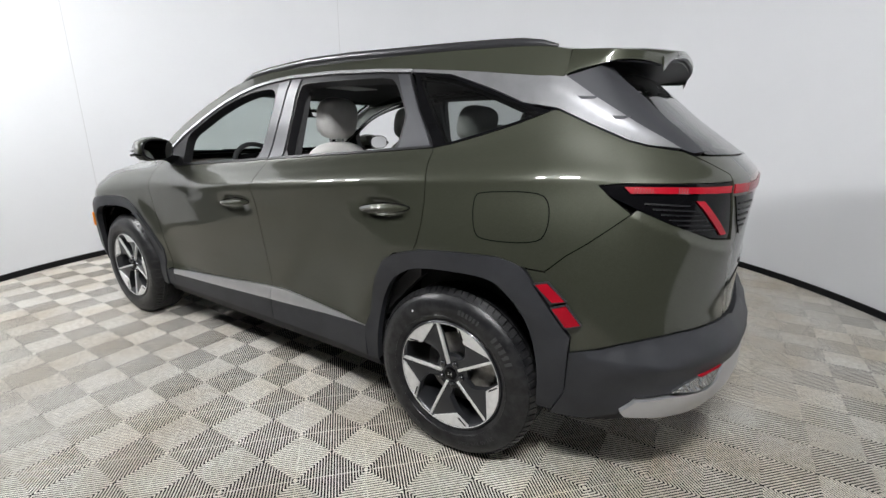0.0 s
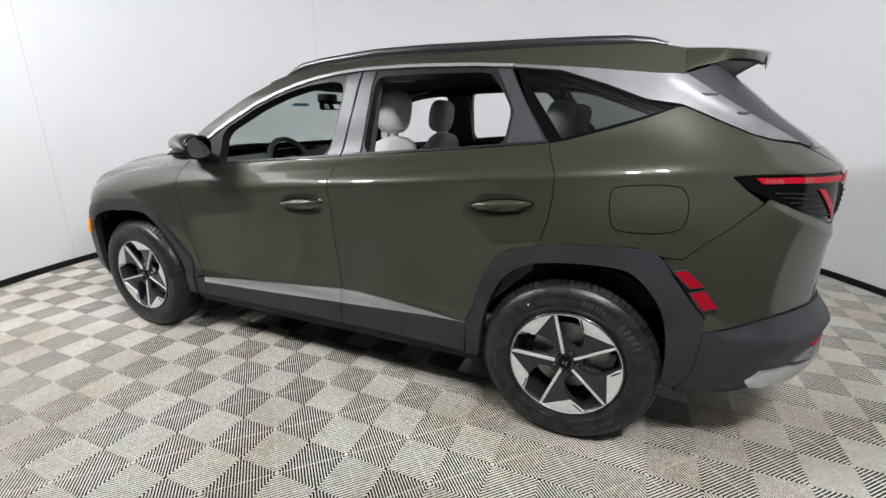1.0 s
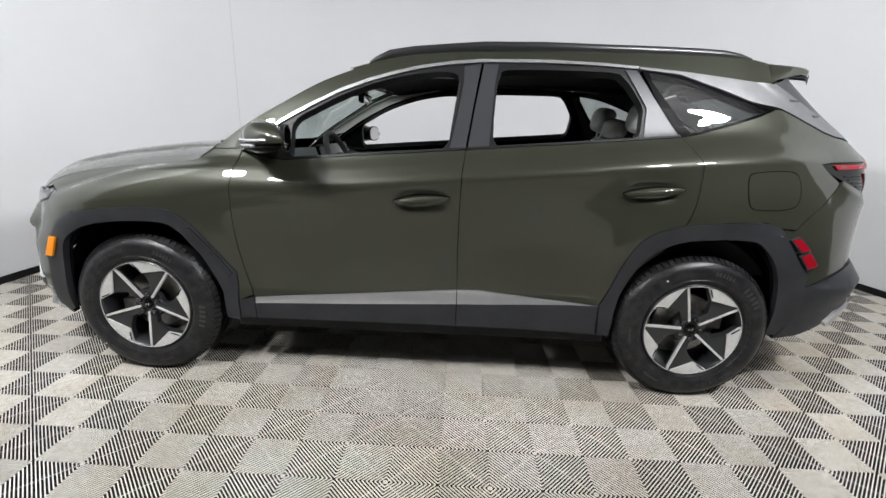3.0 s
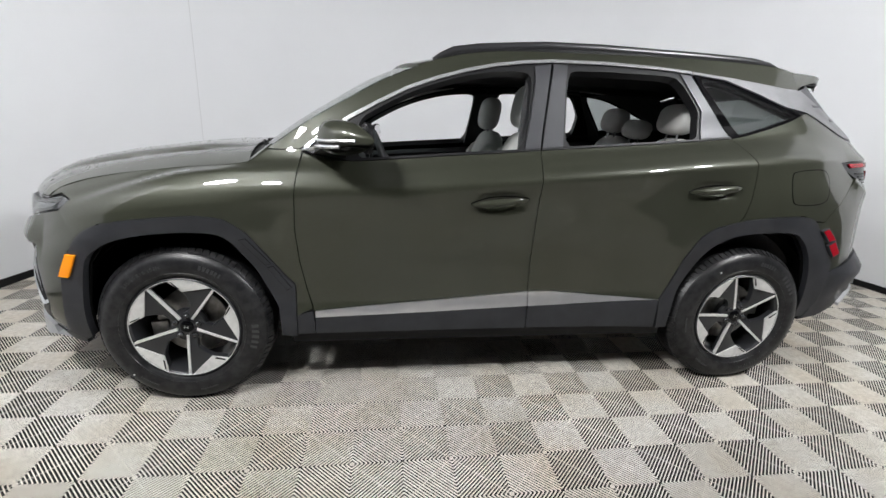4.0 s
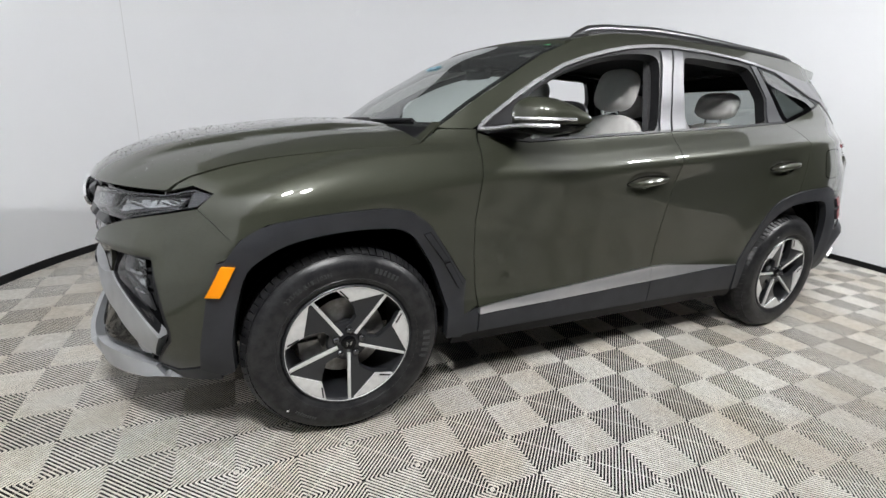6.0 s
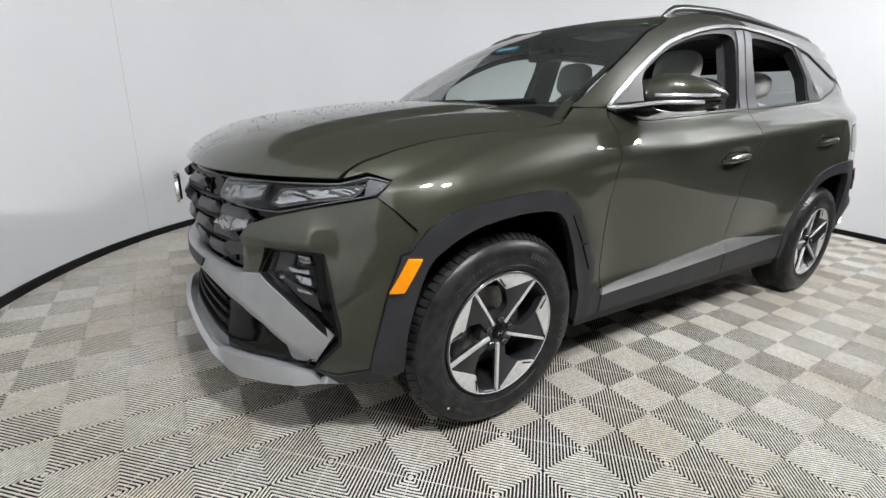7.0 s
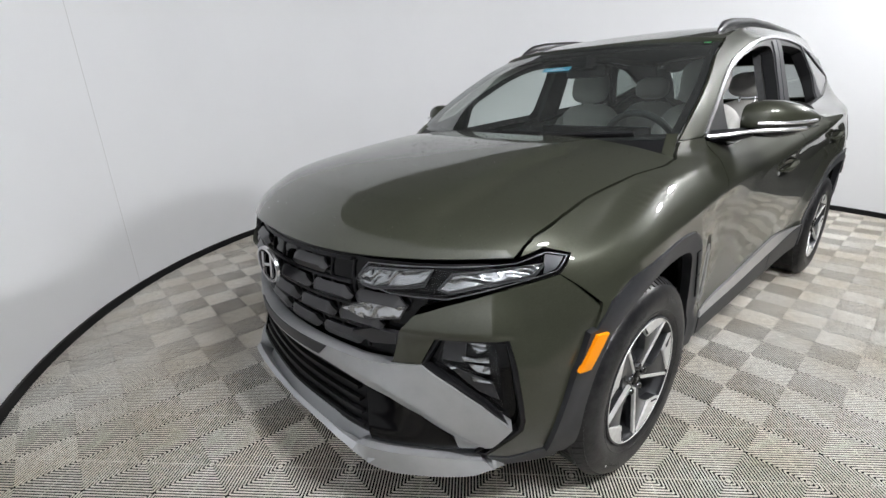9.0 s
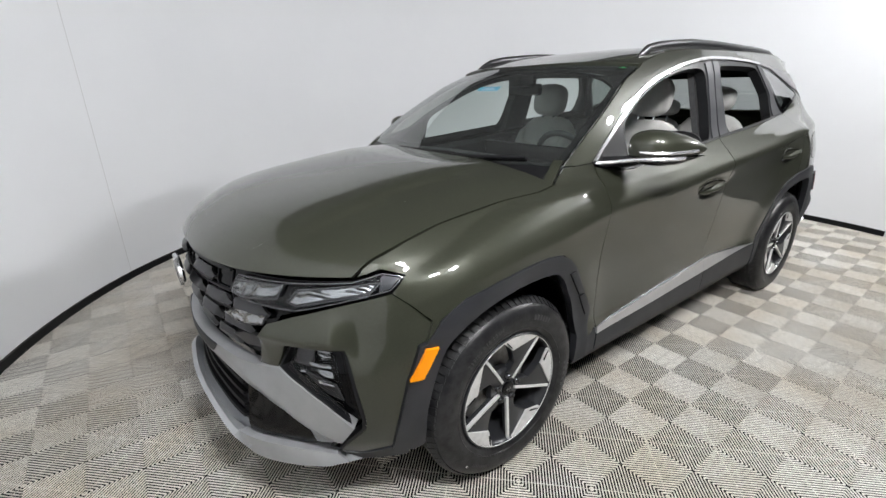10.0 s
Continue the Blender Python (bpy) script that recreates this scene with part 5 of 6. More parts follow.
def make_wheel(x, side, phase):
    """A wheel at rest; its outer face looks to -y before it is turned to its side."""
    wheel = new("wheel")
    wheel.parent = car
    wheel.location = (x, 0, HUB_Z)
    wheel["label"] = "18-inch alloy wheel with dark grey and machined spokes"
    out = -.912
    tread = [(.243, out + .016), (.252, out + .006), (.270, out + .001), (.300, out - .004), (.325, out + .001), (.345, out + .012), (.358, out + .026), (.3655, out + .044), (TYRE_R, out + .075),
             (TYRE_R, out + .160), (.3655, out + .19), (.355, out + .212), (.33, out + .232), (.30, out + .238), (.26, out + .228), (.243, out + .215)]
    bm = lathe(tread, 96)
    tyre = part("tyre", bm, TYRE, wheel, "black rubber tyre with moulded sidewall", 50)
    # tread blocks
    bm = bmesh.new()
    for k in range(78):
        a = 2 * math.pi * k / 78
        for w, y, skew in ((.036, out + .036, 8), (.034, out + .092, -6), (.034, out + .142, 6), (.036, out + .2, -8)):
            r = TYRE_R - (.0045 if w > .035 else .0015)
            m = Matrix.Rotation(a, 4, "Y") @ Matrix.Translation((0, y, r)) @ Matrix.Rotation(radians(skew), 4, "Z")
            if w > .035:
                m = m @ Matrix.Rotation(radians(32 if y < out + .1 else -32), 4, "X")
            box(bm, (.0235, w, .006), (0, 0, 0), 0, None)
            bmesh.ops.transform(bm, matrix=m, verts=bm.verts[-8:])
    tagged(part("tread", bm, TYRE, tyre), kind="stuff")
    # moulded lettering: the size in figures, the maker's words as bars
    def on_wall(bm, r, deg, mat, name):
        for v in bm.verts:
            rr, a = r + v.co.y, radians(deg) + v.co.x / r
            v.co = (rr * math.sin(a), out - .0016 + .0035 * ((rr - .300) / .03) ** 2 - .0024 - v.co.z, rr * math.cos(a))
        return part(name, bm, mat, tyre, "", 30)
    bm = bmesh.new()
    bm.from_mesh(figures_mesh("235/60 R18 103H", .023))
    on_wall(bm, .2985, -30 if x < 0 else 150, TYREMARK, "size_marking")
    rnd = random.Random(4)
    for deg, count, size in ((100 if x < 0 else 55, 5, (.026, .030)), (215, 9, (.010, .010)), (165 if x < 0 else -95, 12, (.007, .007)), (28 if x < 0 else 20, 6, (.017, .020))):
        for k in range(count):
            bm = box(bmesh.new(), (size[0] * rnd.uniform(.45, .75), size[1], .0012), ((k - count / 2) * size[0], 0, .0006), 0)
            on_wall(bm, .306, deg, TYREMARK, "marking_bar")
    bm = bmesh.new()
    bmesh.ops.create_cone(bm, cap_ends=True, segments=14, radius1=.0045, radius2=.0045, depth=.001, matrix=Matrix.Translation((0, 0, .001)))
    on_wall(bm, .318 if x < 0 else .306, -133 if x < 0 else -33, DOT, "paint_dot")
    # rings on the sidewall
    bm = lathe([(.262, out + .0045), (.264, out + .0015), (.267, out + .0005), (.269, out + .002)], 80)
    part("sidewall_ring", bm, TYRE, tyre)
    rim = part("rim", lathe([(.243, out + .018), (.2415, out + .010), (.236, out + .008), (.229, out + .012), (.224, out + .022), (.218, out + .05), (.212, out + .10), (.205, out + .2), (.235, out + .215)], 80), ALLOYGREY, wheel, "dark grey alloy rim", 40)
    part("rim_edge", lathe([(.2415, out + .0095), (.2385, out + .0065), (.231, out + .0085), (.2295, out + .0115)], 80), ALLOYGREY, rim)
    part("rim_line", lathe([(.2335, out + .0079), (.2330, out + .0062), (.2312, out + .0066), (.2308, out + .0086)], 80), MACHINED, rim)
    hub = lathe([(0, out + .034), (.030, out + .034), (.033, out + .036), (.050, out + .040), (.075, out + .044), (.082, out + .060), (.07, out + .10), (0, out + .10)], 40)
    part("hub", hub, ALLOYGREY, rim)
    for k in range(5):
        turn = Matrix.Rotation(radians(phase + 72 * k), 4, "Y")
        # dark face: from the middle out to the rim, between an opening and the machined edge
        face = [polar(.046, 14), polar(.064, 28), polar(.080, 43), polar(.110, 49), polar(.145, 41), polar(.174, 35), polar(.2305, 21.5), polar(.2305, 36), polar(.2305, 52), polar(.2305, 70), polar(.13, 70), polar(.046, 70)]
        bm = prism(face, .030, Matrix(), None, .003)
        for v in bm.verts:
            r = math.hypot(v.co.x, v.co.z)
            ang = math.degrees(math.atan2(v.co.x, v.co.z))
            v.co.y += out + .016 + .020 * max(0, 1 - r / .22) + .012 * max(0, (60 - ang) / 40) * (1 - r / .26)
        bm.transform(turn)
        spoke = part("spoke", bm, ALLOYGREY, rim, "dark grey spoke with machined edge")
        patch = [polar(.1745, 35.5), polar(.2315, 21.5), polar(.2315, 30), polar(.2315, 40), polar(.2315, 52), polar(.2315, 60), polar(.2315, 67.5)]
        bm = prism(patch, .010, Matrix(), None, .0015)
        for v in bm.verts:
            r = math.hypot(v.co.x, v.co.z)
            v.co.y += out + .0095 + .020 * max(0, 1 - r / .228)
        bm.transform(turn)
        part("machined_patch", bm, MACHINED, spoke)
        slot = [polar(.190, 33.2), polar(.2255, 26.0), polar(.2255, 24.4), polar(.190, 31.2)]
        bm = prism(slot, .004, Matrix.Translation((0, out + .0085, 0)))
        bm.transform(turn)
        part("slot", bm, BLACK, spoke)
        edge = [polar(.044, 62), polar(.13, 68.2), polar(.2315, 69.4), polar(.2315, 72.0), polar(.13, 73.2), polar(.044, 77)]
        bm = prism(edge, .012, Matrix(), None, .001)
        for v in bm.verts:
            r = math.hypot(v.co.x, v.co.z)
            v.co.y += out + .011 + .022 * max(0, 1 - r / .23)
        bm.transform(turn)
        part("machined_edge", bm, MACHINED, spoke)
        bm = lathe([(0, 0), (.006, .0005), (.0105, .003), (.0135, .008), (.0145, .03)], 14)
        bm.transform(Matrix.Translation((0, out + .021, 0)))
        bm.transform(turn @ Matrix.Translation((.051 * math.sin(radians(38)), 0, .051 * math.cos(radians(38)))))
        part("wheel_nut", bm, NUT, rim)
    bm = lathe([(0, out + .026), (.022, out + .026), (.028, out + .029), (.029, out + .038)], 32)
    cap = part("centre_cap", bm, GLOSSBLACK, rim)
    bm = badge_bars(.017, .011, .0012, bmesh.new())
    bm.transform(Matrix.Translation((0, out + .0258, 0)))
    part("cap_badge", bm, BADGE, cap)
    disc_bm = lathe([(.05, out + .105), (.155, out + .105), (.157, out + .107), (.157, out + .125), (.155, out + .127), (.05, out + .127)], 64)
    part("brake_disc", disc_bm, STEEL, wheel, "steel brake disc")
    bm = bmesh.new()
    a0 = 250 if x < 0 else 75
    prism([polar(r, a0 + d) for r, d in ((.105, -24), (.105, 24), (.178, 20), (.185, 0), (.178, -20))], .05, Matrix.Translation((0, out + .085, 0)), bm, .006)
    part("brake_caliper", bm, STEEL, wheel, "bare metal brake caliper")
    bm = tube([(0, out + .12, 0), (0, out + .6, 0)], .05, 16)
    part("axle", bm, LINER, wheel)
    if side < 0:
        wheel.rotation_euler = (0, 0, math.pi)
    return wheel


for x, phase in ((HUB_F, 38.0), (HUB_R, -12.5)):
    for side in (1, -1):
        make_wheel(x, side, phase)

# wheel wells and underside
for x in (HUB_F, HUB_R):
    for side in (1, -1):
        bm = bmesh.new()
        rows = []
        for y in (.60, .845):
            rows.append([bm.verts.new((x + .465 * math.cos(radians(a)), -side * y, .36 + .465 * math.sin(radians(a)))) for a in range(0, 181, 9)])
        for k in range(len(rows[0]) - 1):
            bm.faces.new((rows[0][k], rows[0][k + 1], rows[1][k + 1], rows[1][k]))
        bm.faces.new(rows[0])
        bmesh.ops.solidify(bm, geom=bm.faces[:], thickness=.008)
        part("wheel_well", bm, LINER, car)
bm = bmesh.new()
box(bm, (3.6, 1.10, .10), (0.02, 0, .31), .03)
box(bm, (1.80, 1.66, .09), (0.0, 0, .30), .03)
box(bm, (.34, 1.1, .10), (1.98, 0, .40), .04)
box(bm, (.20, 1.0, .10), (-1.98, 0, .36), .04)
box(bm, (.9, 1.2, .45), (-1.5, 0, .6), .04)
part("underbody", bm, LINER, car)



# ---- fittings on the outside ----
def cushion(size, at, turn=None, power=2.6, rows=14, cols=22, bm=None):
    """A soft rounded block: a sphere drawn towards a box."""
    bm = bm or bmesh.new()
    m = Matrix.Translation(at) @ (turn or Matrix())
    f = lambda c: math.copysign(abs(c) ** (2 / power), c)  # noqa: E731
    grid = []
    for i in range(rows + 1):
        a = math.pi * i / rows - math.pi / 2
        grid.append([bm.verts.new(m @ Vector((size[0] / 2 * f(math.cos(a)) * f(math.cos(b)), size[1] / 2 * f(math.cos(a)) * f(math.sin(b)), size[2] / 2 * f(math.sin(a))))) for b in (2 * math.pi * j / cols for j in range(cols))])
    for a, b in zip(grid, grid[1:]):
        for j in range(cols):
            bm.faces.new((a[j], a[(j + 1) % cols], b[(j + 1) % cols], b[j]))
    bmesh.ops.remove_doubles(bm, verts=bm.verts, dist=1e-5)
    bmesh.ops.recalc_face_normals(bm, faces=bm.faces)
    return bm


def loft(rings, bm=None, caps=True):
    bm = bm or bmesh.new()
    made = [[bm.verts.new(p) for p in r] for r in rings]
    n = len(made[0])
    for a, b in zip(made, made[1:]):
        for k in range(n):
            bm.faces.new((a[k], a[(k + 1) % n], b[(k + 1) % n], b[k]))
    if caps:
        bm.faces.new(made[0][::-1])
        bm.faces.new(made[-1])
    bmesh.ops.recalc_face_normals(bm, faces=bm.faces)
    return bm


def mirrored(bm, side):
    if side < 0:
        for v in bm.verts:
            v.co.y *= -1
        bmesh.ops.reverse_faces(bm, faces=bm.faces)
    return bm


MIRROR_SECTIONS = ((.880, -.742, -.615, 1.178, 1.280), (.900, -.755, -.600, 1.165, 1.290), (.940, -.762, -.588, 1.158, 1.297), (.990, -.748, -.568, 1.157, 1.292), (1.035, -.708, -.550, 1.166, 1.277), (1.065, -.655, -.536, 1.183, 1.258), (1.082, -.595, -.528, 1.205, 1.238), (1.087, -.565, -.530, 1.215, 1.228))
MIRRORGLASS = material("mirror_glass", (0.7, 0.7, 0.7), 0.02, 1.0)


def mirror_ring(h, xf, xr, z0, z1, low, high, n=28):
    """A rounded section of the housing, of which the stretch between two heights is kept."""
    out = []
    for k in range(n):
        a = 2 * math.pi * k / n
        c, s = math.cos(a), math.sin(a)
        x = (xf + xr) / 2 + (xr - xf) / 2 * math.copysign(abs(c) ** .75, c)
        z = (z0 + z1) / 2 + (z1 - z0) / 2 * math.copysign(abs(s) ** .85, s)
        out.append((x, -h, min(max(z, low), high)))
    return out


for side in (1, -1):
    mirror = part("door_mirror", mirrored(loft([mirror_ring(*m, 1.196, 2) for m in MIRROR_SECTIONS]), side), PAINT, car, "olive door mirror with black base and bright strip", 50)
    part("mirror_base", mirrored(loft([mirror_ring(*m, 0, 1.196) for m in MIRROR_SECTIONS]), side), GLOSSBLACK, mirror, "", 50)
    part("turn_signal", mirrored(tube([(-.768, -.945, 1.214), (-.752, -1.0, 1.214), (-.712, -1.042, 1.215), (-.655, -1.072, 1.217), (-.60, -1.086, 1.219)], .0065, 8), side), CHROME, mirror)
    part("chrome_base", mirrored(tube([(-.842, -.806, 1.166), (-.80, -.86, 1.172), (-.768, -.925, 1.184), (-.752, -.985, 1.190), (-.715, -1.035, 1.192), (-.66, -1.068, 1.194)], .010, 8, .8), side), CHROME, mirror)
    rot = Matrix.Translation((-.568, -.975, 1.226)) @ Matrix.Rotation(radians(90 + 13), 4, "Z")
    oval = [(.088 * math.copysign(abs(math.cos(a)) ** .75, math.cos(a)), .053 * math.copysign(abs(math.sin(a)) ** .75, math.sin(a))) for a in np.linspace(0, 2 * math.pi, 32, endpoint=False)]
    bm = prism([(x * 1.1, z * 1.14) for x, z in oval], -.014, rot, None)
    part("mirror_rim", mirrored(bm, side), BLACK, mirror)
    bm = prism(oval, -.017, rot)
    part("mirror_glass", mirrored(bm, side), MIRRORGLASS, mirror)
    # mirror foot over the door's front corner
    part("mirror_foot", mirrored(loft([[(-.80, -.815, 1.150), (-.66, -.845, 1.135), (-.66, -.80, 1.175), (-.78, -.79, 1.185)], [(-.755, -.93, 1.172), (-.64, -.93, 1.165), (-.63, -.93, 1.205), (-.74, -.93, 1.20)]]), side), BLACK, mirror)
    # handles
    for owner, c, tip in (("front", (.032, .968), .027), ("rear", (1.078, 1.043), .026)):
        L = .132
        out = [(c[0] + L * math.cos(a), c[1] + tip * math.cos(a) / 2 + .0185 * math.sin(a) * (1 - .25 * math.cos(a) ** 2)) for a in np.linspace(0, 2 * math.pi, 36, endpoint=False)]

        def grip(s, z, c=c, L=L):
            u = np.clip(np.abs(s - c[0]) / L, 0, 1)
            v = np.clip(np.abs(z - c[1] - .0135 * (s - c[0]) / L) / .0185, 0, 1)
            return .034 * (1 - u ** 3) * np.sqrt(np.clip(1 - .8 * v * v, 0, 1)) + .006
        panel("handle_gap", shrunk(out, -.004), LINER, car, side, [shrunk(out, .001)], .0015, .004, .008, gap=0, bulge=flare)
        panel("door_handle", out, PAINT, car, side, off=0, depth=.016, step=.007, gap=0, bulge=grip, label="olive pull handle over a hollow")
    # roof rails
    line = [(-.262, .585, 1.592), (-.22, .580, 1.612), (-.16, .572, 1.636), (-.039, .562, 1.656), (.159, .558, 1.674), (.301, .556, 1.685), (.587, .553, 1.690), (.878, .548, 1.687), (1.173, .538, 1.685), (1.353, .531, 1.682), (1.476, .527, 1.677), (1.56, .525, 1.668), (1.62, .523, 1.658)]
    bm = tube([(x, -h, z) for x, h, z in line], .017, 12, 1.35, None, [.35, .7, .95] + [1] * 8 + [.8, .35])
    rail = part("roof_rail", mirrored(bm, side), material("satin_black_rail", (0.05, 0.05, 0.053), 0.3, 0.6) if side > 0 else bpy.data.materials["satin_black_rail"], car, "satin black roof rail", 60)
    bm = bmesh.new()
    rows = [[bm.verts.new((x, -h + w, z)) for w, z in ((.012, zt - .005), (.014, zt - .05), (-.014, zt - .05), (-.012, zt - .005))] for x, h, zt in line[2:-2]]
    for a, b in zip(rows, rows[1:]):
        for k in range(4):
            bm.faces.new((a[k], a[(k + 1) % 4], b[(k + 1) % 4], b[k]))
    bmesh.ops.recalc_face_normals(bm, faces=bm.faces)
    part("rail_foot", mirrored(bm, side), BLACK, rail)


def cowl_surface(u, v):
    a = hood_surface(np.ones_like(u), u) - np.array([0.0, 0, .016])
    b = wind_surface(np.full_like(u, .03), u) - np.array([0, 0, .006])
    return a + (b - a) * v[:, None]


sheet("cowl", cowl_surface, 41, 4, BLACK, car, "black plastic cowl under the windscreen", .01, (-.935, .935), (-.2, 1))
for u in ((-.985, -.937), (.937, .985)):
    sheet("cowl_corner", lambda a, b: cowl_surface(a, b) + np.array([0, 0, .014]), 8, 6, PAINT, car, "olive painted corner beside the cowl", .01, u, (.02, .98))
for b0, b1, a1 in ((-.28, .30, .02), (.30, .80, .025)):
    arm = []
    for k in range(9):
        u = k / 8
        p = wind_surface(np.array([.015 + a1 * u]), np.array([b0 + (b1 - b0) * u]))[0]
        arm.append((p[0] - .022 + .004 * u, p[1], p[2] + .008 - .002 * u))
    wiper = part("wiper", tube(arm, .0065, 8, 1.2), BLACK, car, "black windscreen wiper at rest")
    blade = [(x + .01, y, z - .008) for x, y, z in arm[2:]]
    part("wiper_blade", tube(blade, .006, 6, 1.5), RUBBER, wiper)

# dark printed border of the windscreen
inner = lambda a, b: wind_surface(a, b) - np.array([-.004, 0, .006])  # noqa: E731
for u, v in (((.0, .05), (-.98, .98)), ((.93, .985), (-.98, .98)), ((.05, .93), (-.985, -.945)), ((.05, .93), (.945, .985))):
    sheet("windshield_border", inner, 12, 24, GLOSSBLACK, car, "", .001, u, v)
GREEN = mottle(material("green_sticker", (0.03, 0.42, 0.10), 0.5), 200, (0.02, 0.34, 0.08), (0.05, 0.50, 0.14))
BLUE = mottle(material("blue_sticker", (0.10, 0.45, 0.62), 0.5), 120, (0.08, 0.36, 0.52), (0.22, 0.58, 0.72))
front_pane = lambda a, b: wind_surface(a, b) + np.array([-.003, 0, .004])  # noqa: E731


def sticker(name, a, b, wide, high, mat, label, kind="round"):
    if kind == "round":
        ring = [(a + high * math.sin(t), b + wide * math.cos(t)) for t in np.linspace(0, 2 * math.pi, 20, endpoint=False)]
    else:
        ring = [(a - high, b - wide), (a - high, b + wide), (a + high, b + wide), (a + high, b - wide)]
    p = front_pane(np.array([r[0] for r in ring]), np.array([r[1] for r in ring]))
    bm = bmesh.new()
    bm.faces.new([bm.verts.new(v) for v in p])
    bmesh.ops.solidify(bm, geom=bm.faces[:], thickness=.001)
    return part(name, bm, mat, car, label)


sticker("round_sticker", .935, .915, .034, .014, GLOSSBLACK, "dark rim of the round windscreen sticker")
sticker("round_sticker", .935, .915, .023, .010, GREEN, "green round sticker in the corner of the windscreen")
sticker("window_sticker", .63, -.01, .12, .022, BLUE, "blue oblong sticker on the windscreen", "flat")
for k in range(3):
    sticker("sticker_print", .63 + .008 * (k - 1), -.01, .08 - .02 * k, .0022, material("sticker_print_ink", (.75, .85, .9), .5) if k == 0 else bpy.data.materials["sticker_print_ink"], "", "flat")


# ---- inside of the car ----
def headliner_surface(a, b):
    return roof_surface(a, b * .97) - np.array([0, 0, .045])


sheet("headliner", headliner_surface, 30, 21, HEADLINER, car, "dark cloth headliner", .01, (.02, .86), (-1, 1))
bm = bmesh.new()
box(bm, (.20, .30, .006), (.05, 0, 1.606), .002)
part("roof_console", bm, LEATHER, car, "grey roof console")
for side in (1, -1):
    inner_pillar = [(s + .01, z + .012) for s, z in CHROME_HI[1:8]] + [(-.30, 1.54), (-.335, 1.545)] + list(reversed([(s, z - .006) for s, z in WIND_EDGE[1:-1]])) + [(-.9, 1.22)]
    panel("pillar_lining", inner_pillar, LEATHER, car, side, off=-.034, depth=.012, step=.04, gap=0, label="light grey windscreen pillar lining")
    panel("pillar_lining", [(1.03, 1.57), (1.25, 1.60), (1.72, 1.60), (1.95, 1.45), (1.80, 1.36), (1.30, 1.27), (1.19, 1.27)], HEADLINER, car, side, [shrunk(QWIN, -.01)], -.05, .02, .05, gap=0, label="dark cloth lining of the rear pillar")
    panel("pillar_lining", [(.19, 1.56), (.36, 1.57), (.36, 1.22), (.14, 1.19)], HEADLINER, car, side, off=-.06, depth=.03, step=.05, gap=0)
    panel("door_lining", [(-.84, 1.12), (-.5, 1.125), (.0, 1.165), (.22, 1.185), (.22, .45), (-.8, .45)], DARKTRIM, car, side, off=-.075, depth=.05, step=.06, gap=0, label="dark plastic front door lining")
    panel("door_lining", [(.23, 1.185), (.7, 1.225), (1.2, 1.268), (1.2, .75), (.95, .5), (.23, .45)], DARKTRIM, car, side, off=-.075, depth=.05, step=.06, gap=0, label="dark plastic rear door lining")


def seat(name, x, y, label, lean=14, wide=.50, tall=.62, z0=.62, head=(.13, .27, .19), head_at=None):
    """A seat: backrest, with its cushion, headrest and posts."""
    rot = Matrix.Rotation(radians(lean), 4, "Y")
    bm = cushion((.17, wide, tall), (x + .0, y, z0 + tall / 2), rot, 3.2)
    for s in (-1, 1):
        cushion((.19, .10, tall * .86), (x - .035, y + s * wide * .40, z0 + tall * .44), rot, 2.6, 12, 14, bm)
    back = part(name, bm, LEATHER, car, label, 60)
    bm = cushion((.55, wide + .02, .19), (x - .30, y, z0 - .02), Matrix.Rotation(radians(-6), 4, "Y"), 3.2)
    part("seat_cushion", bm, LEATHER, back, "", 60)
    hx, hz = head_at
    bm = cushion(head, (hx, y, hz), Matrix.Rotation(radians(lean * .7), 4, "Y"), 3.0)
    part("headrest", bm, LEATHER, back, "", 60)
    for s in (-.05, .05):
        part("headrest_post", tube([(hx - .025, y + s, hz - head[2] * .7 - .05), (hx, y + s, hz)], .007, 8), CHROME, back)
    return back


seat("front_seat", .22, -.37, "light grey leather driver's seat", head_at=(.285, 1.405), tall=.66, head=(.13, .27, .23))
seat("front_seat", .20, .37, "light grey leather front passenger seat", head_at=(.25, 1.385), tall=.66, head=(.13, .27, .22))
seat("rear_seat", 1.14, -.36, "light grey leather outer rear seat", 18, .48, .62, .66, (.13, .27, .17), (1.20, 1.375))
seat("rear_seat", 1.14, .36, "light grey leather outer rear seat", 18, .48, .62, .66, (.13, .27, .17), (1.20, 1.375))
seat("rear_seat", 1.13, 0, "light grey leather middle rear seat", 18, .30, .58, .66, (.12, .25, .12), (1.17, 1.315))

dash = [(-1.02, 1.118), (-.86, 1.128), (-.70, 1.118), (-.60, 1.085), (-.56, 1.02), (-.58, .86), (-.66, .72), (-.95, .70)]
bm = loft([[(x, y, z - .02 * (abs(y) / .74) ** 3) for x, z in dash] for y in np.linspace(-.74, .74, 15)])
bmesh.ops.bevel(bm, geom=[e for e in bm.edges if e.calc_face_angle(0) > .5], offset=.012, segments=2, affect="EDGES")
dashboard = part("dashboard", bm, DARKTRIM, car, "dark dashboard with a light lower band", 50)
bm = bmesh.new()
box(bm, (.02, .62, .13), (-.575, -.16, 1.115), .008, Matrix.Rotation(radians(-16), 4, "Y"))
part("display", bm, GLOSSBLACK, dashboard, "black display panel")
bm = bmesh.new()
box(bm, (.02, 1.36, .05), (-.572, 0, .95), .008)
part("dash_band", bm, LEATHER, dashboard)
bm = bmesh.new()
n = 40
rot = Matrix.Translation((-.475, -.37, 1.075)) @ Matrix.Rotation(radians(-24), 4, "Y")
rings = []
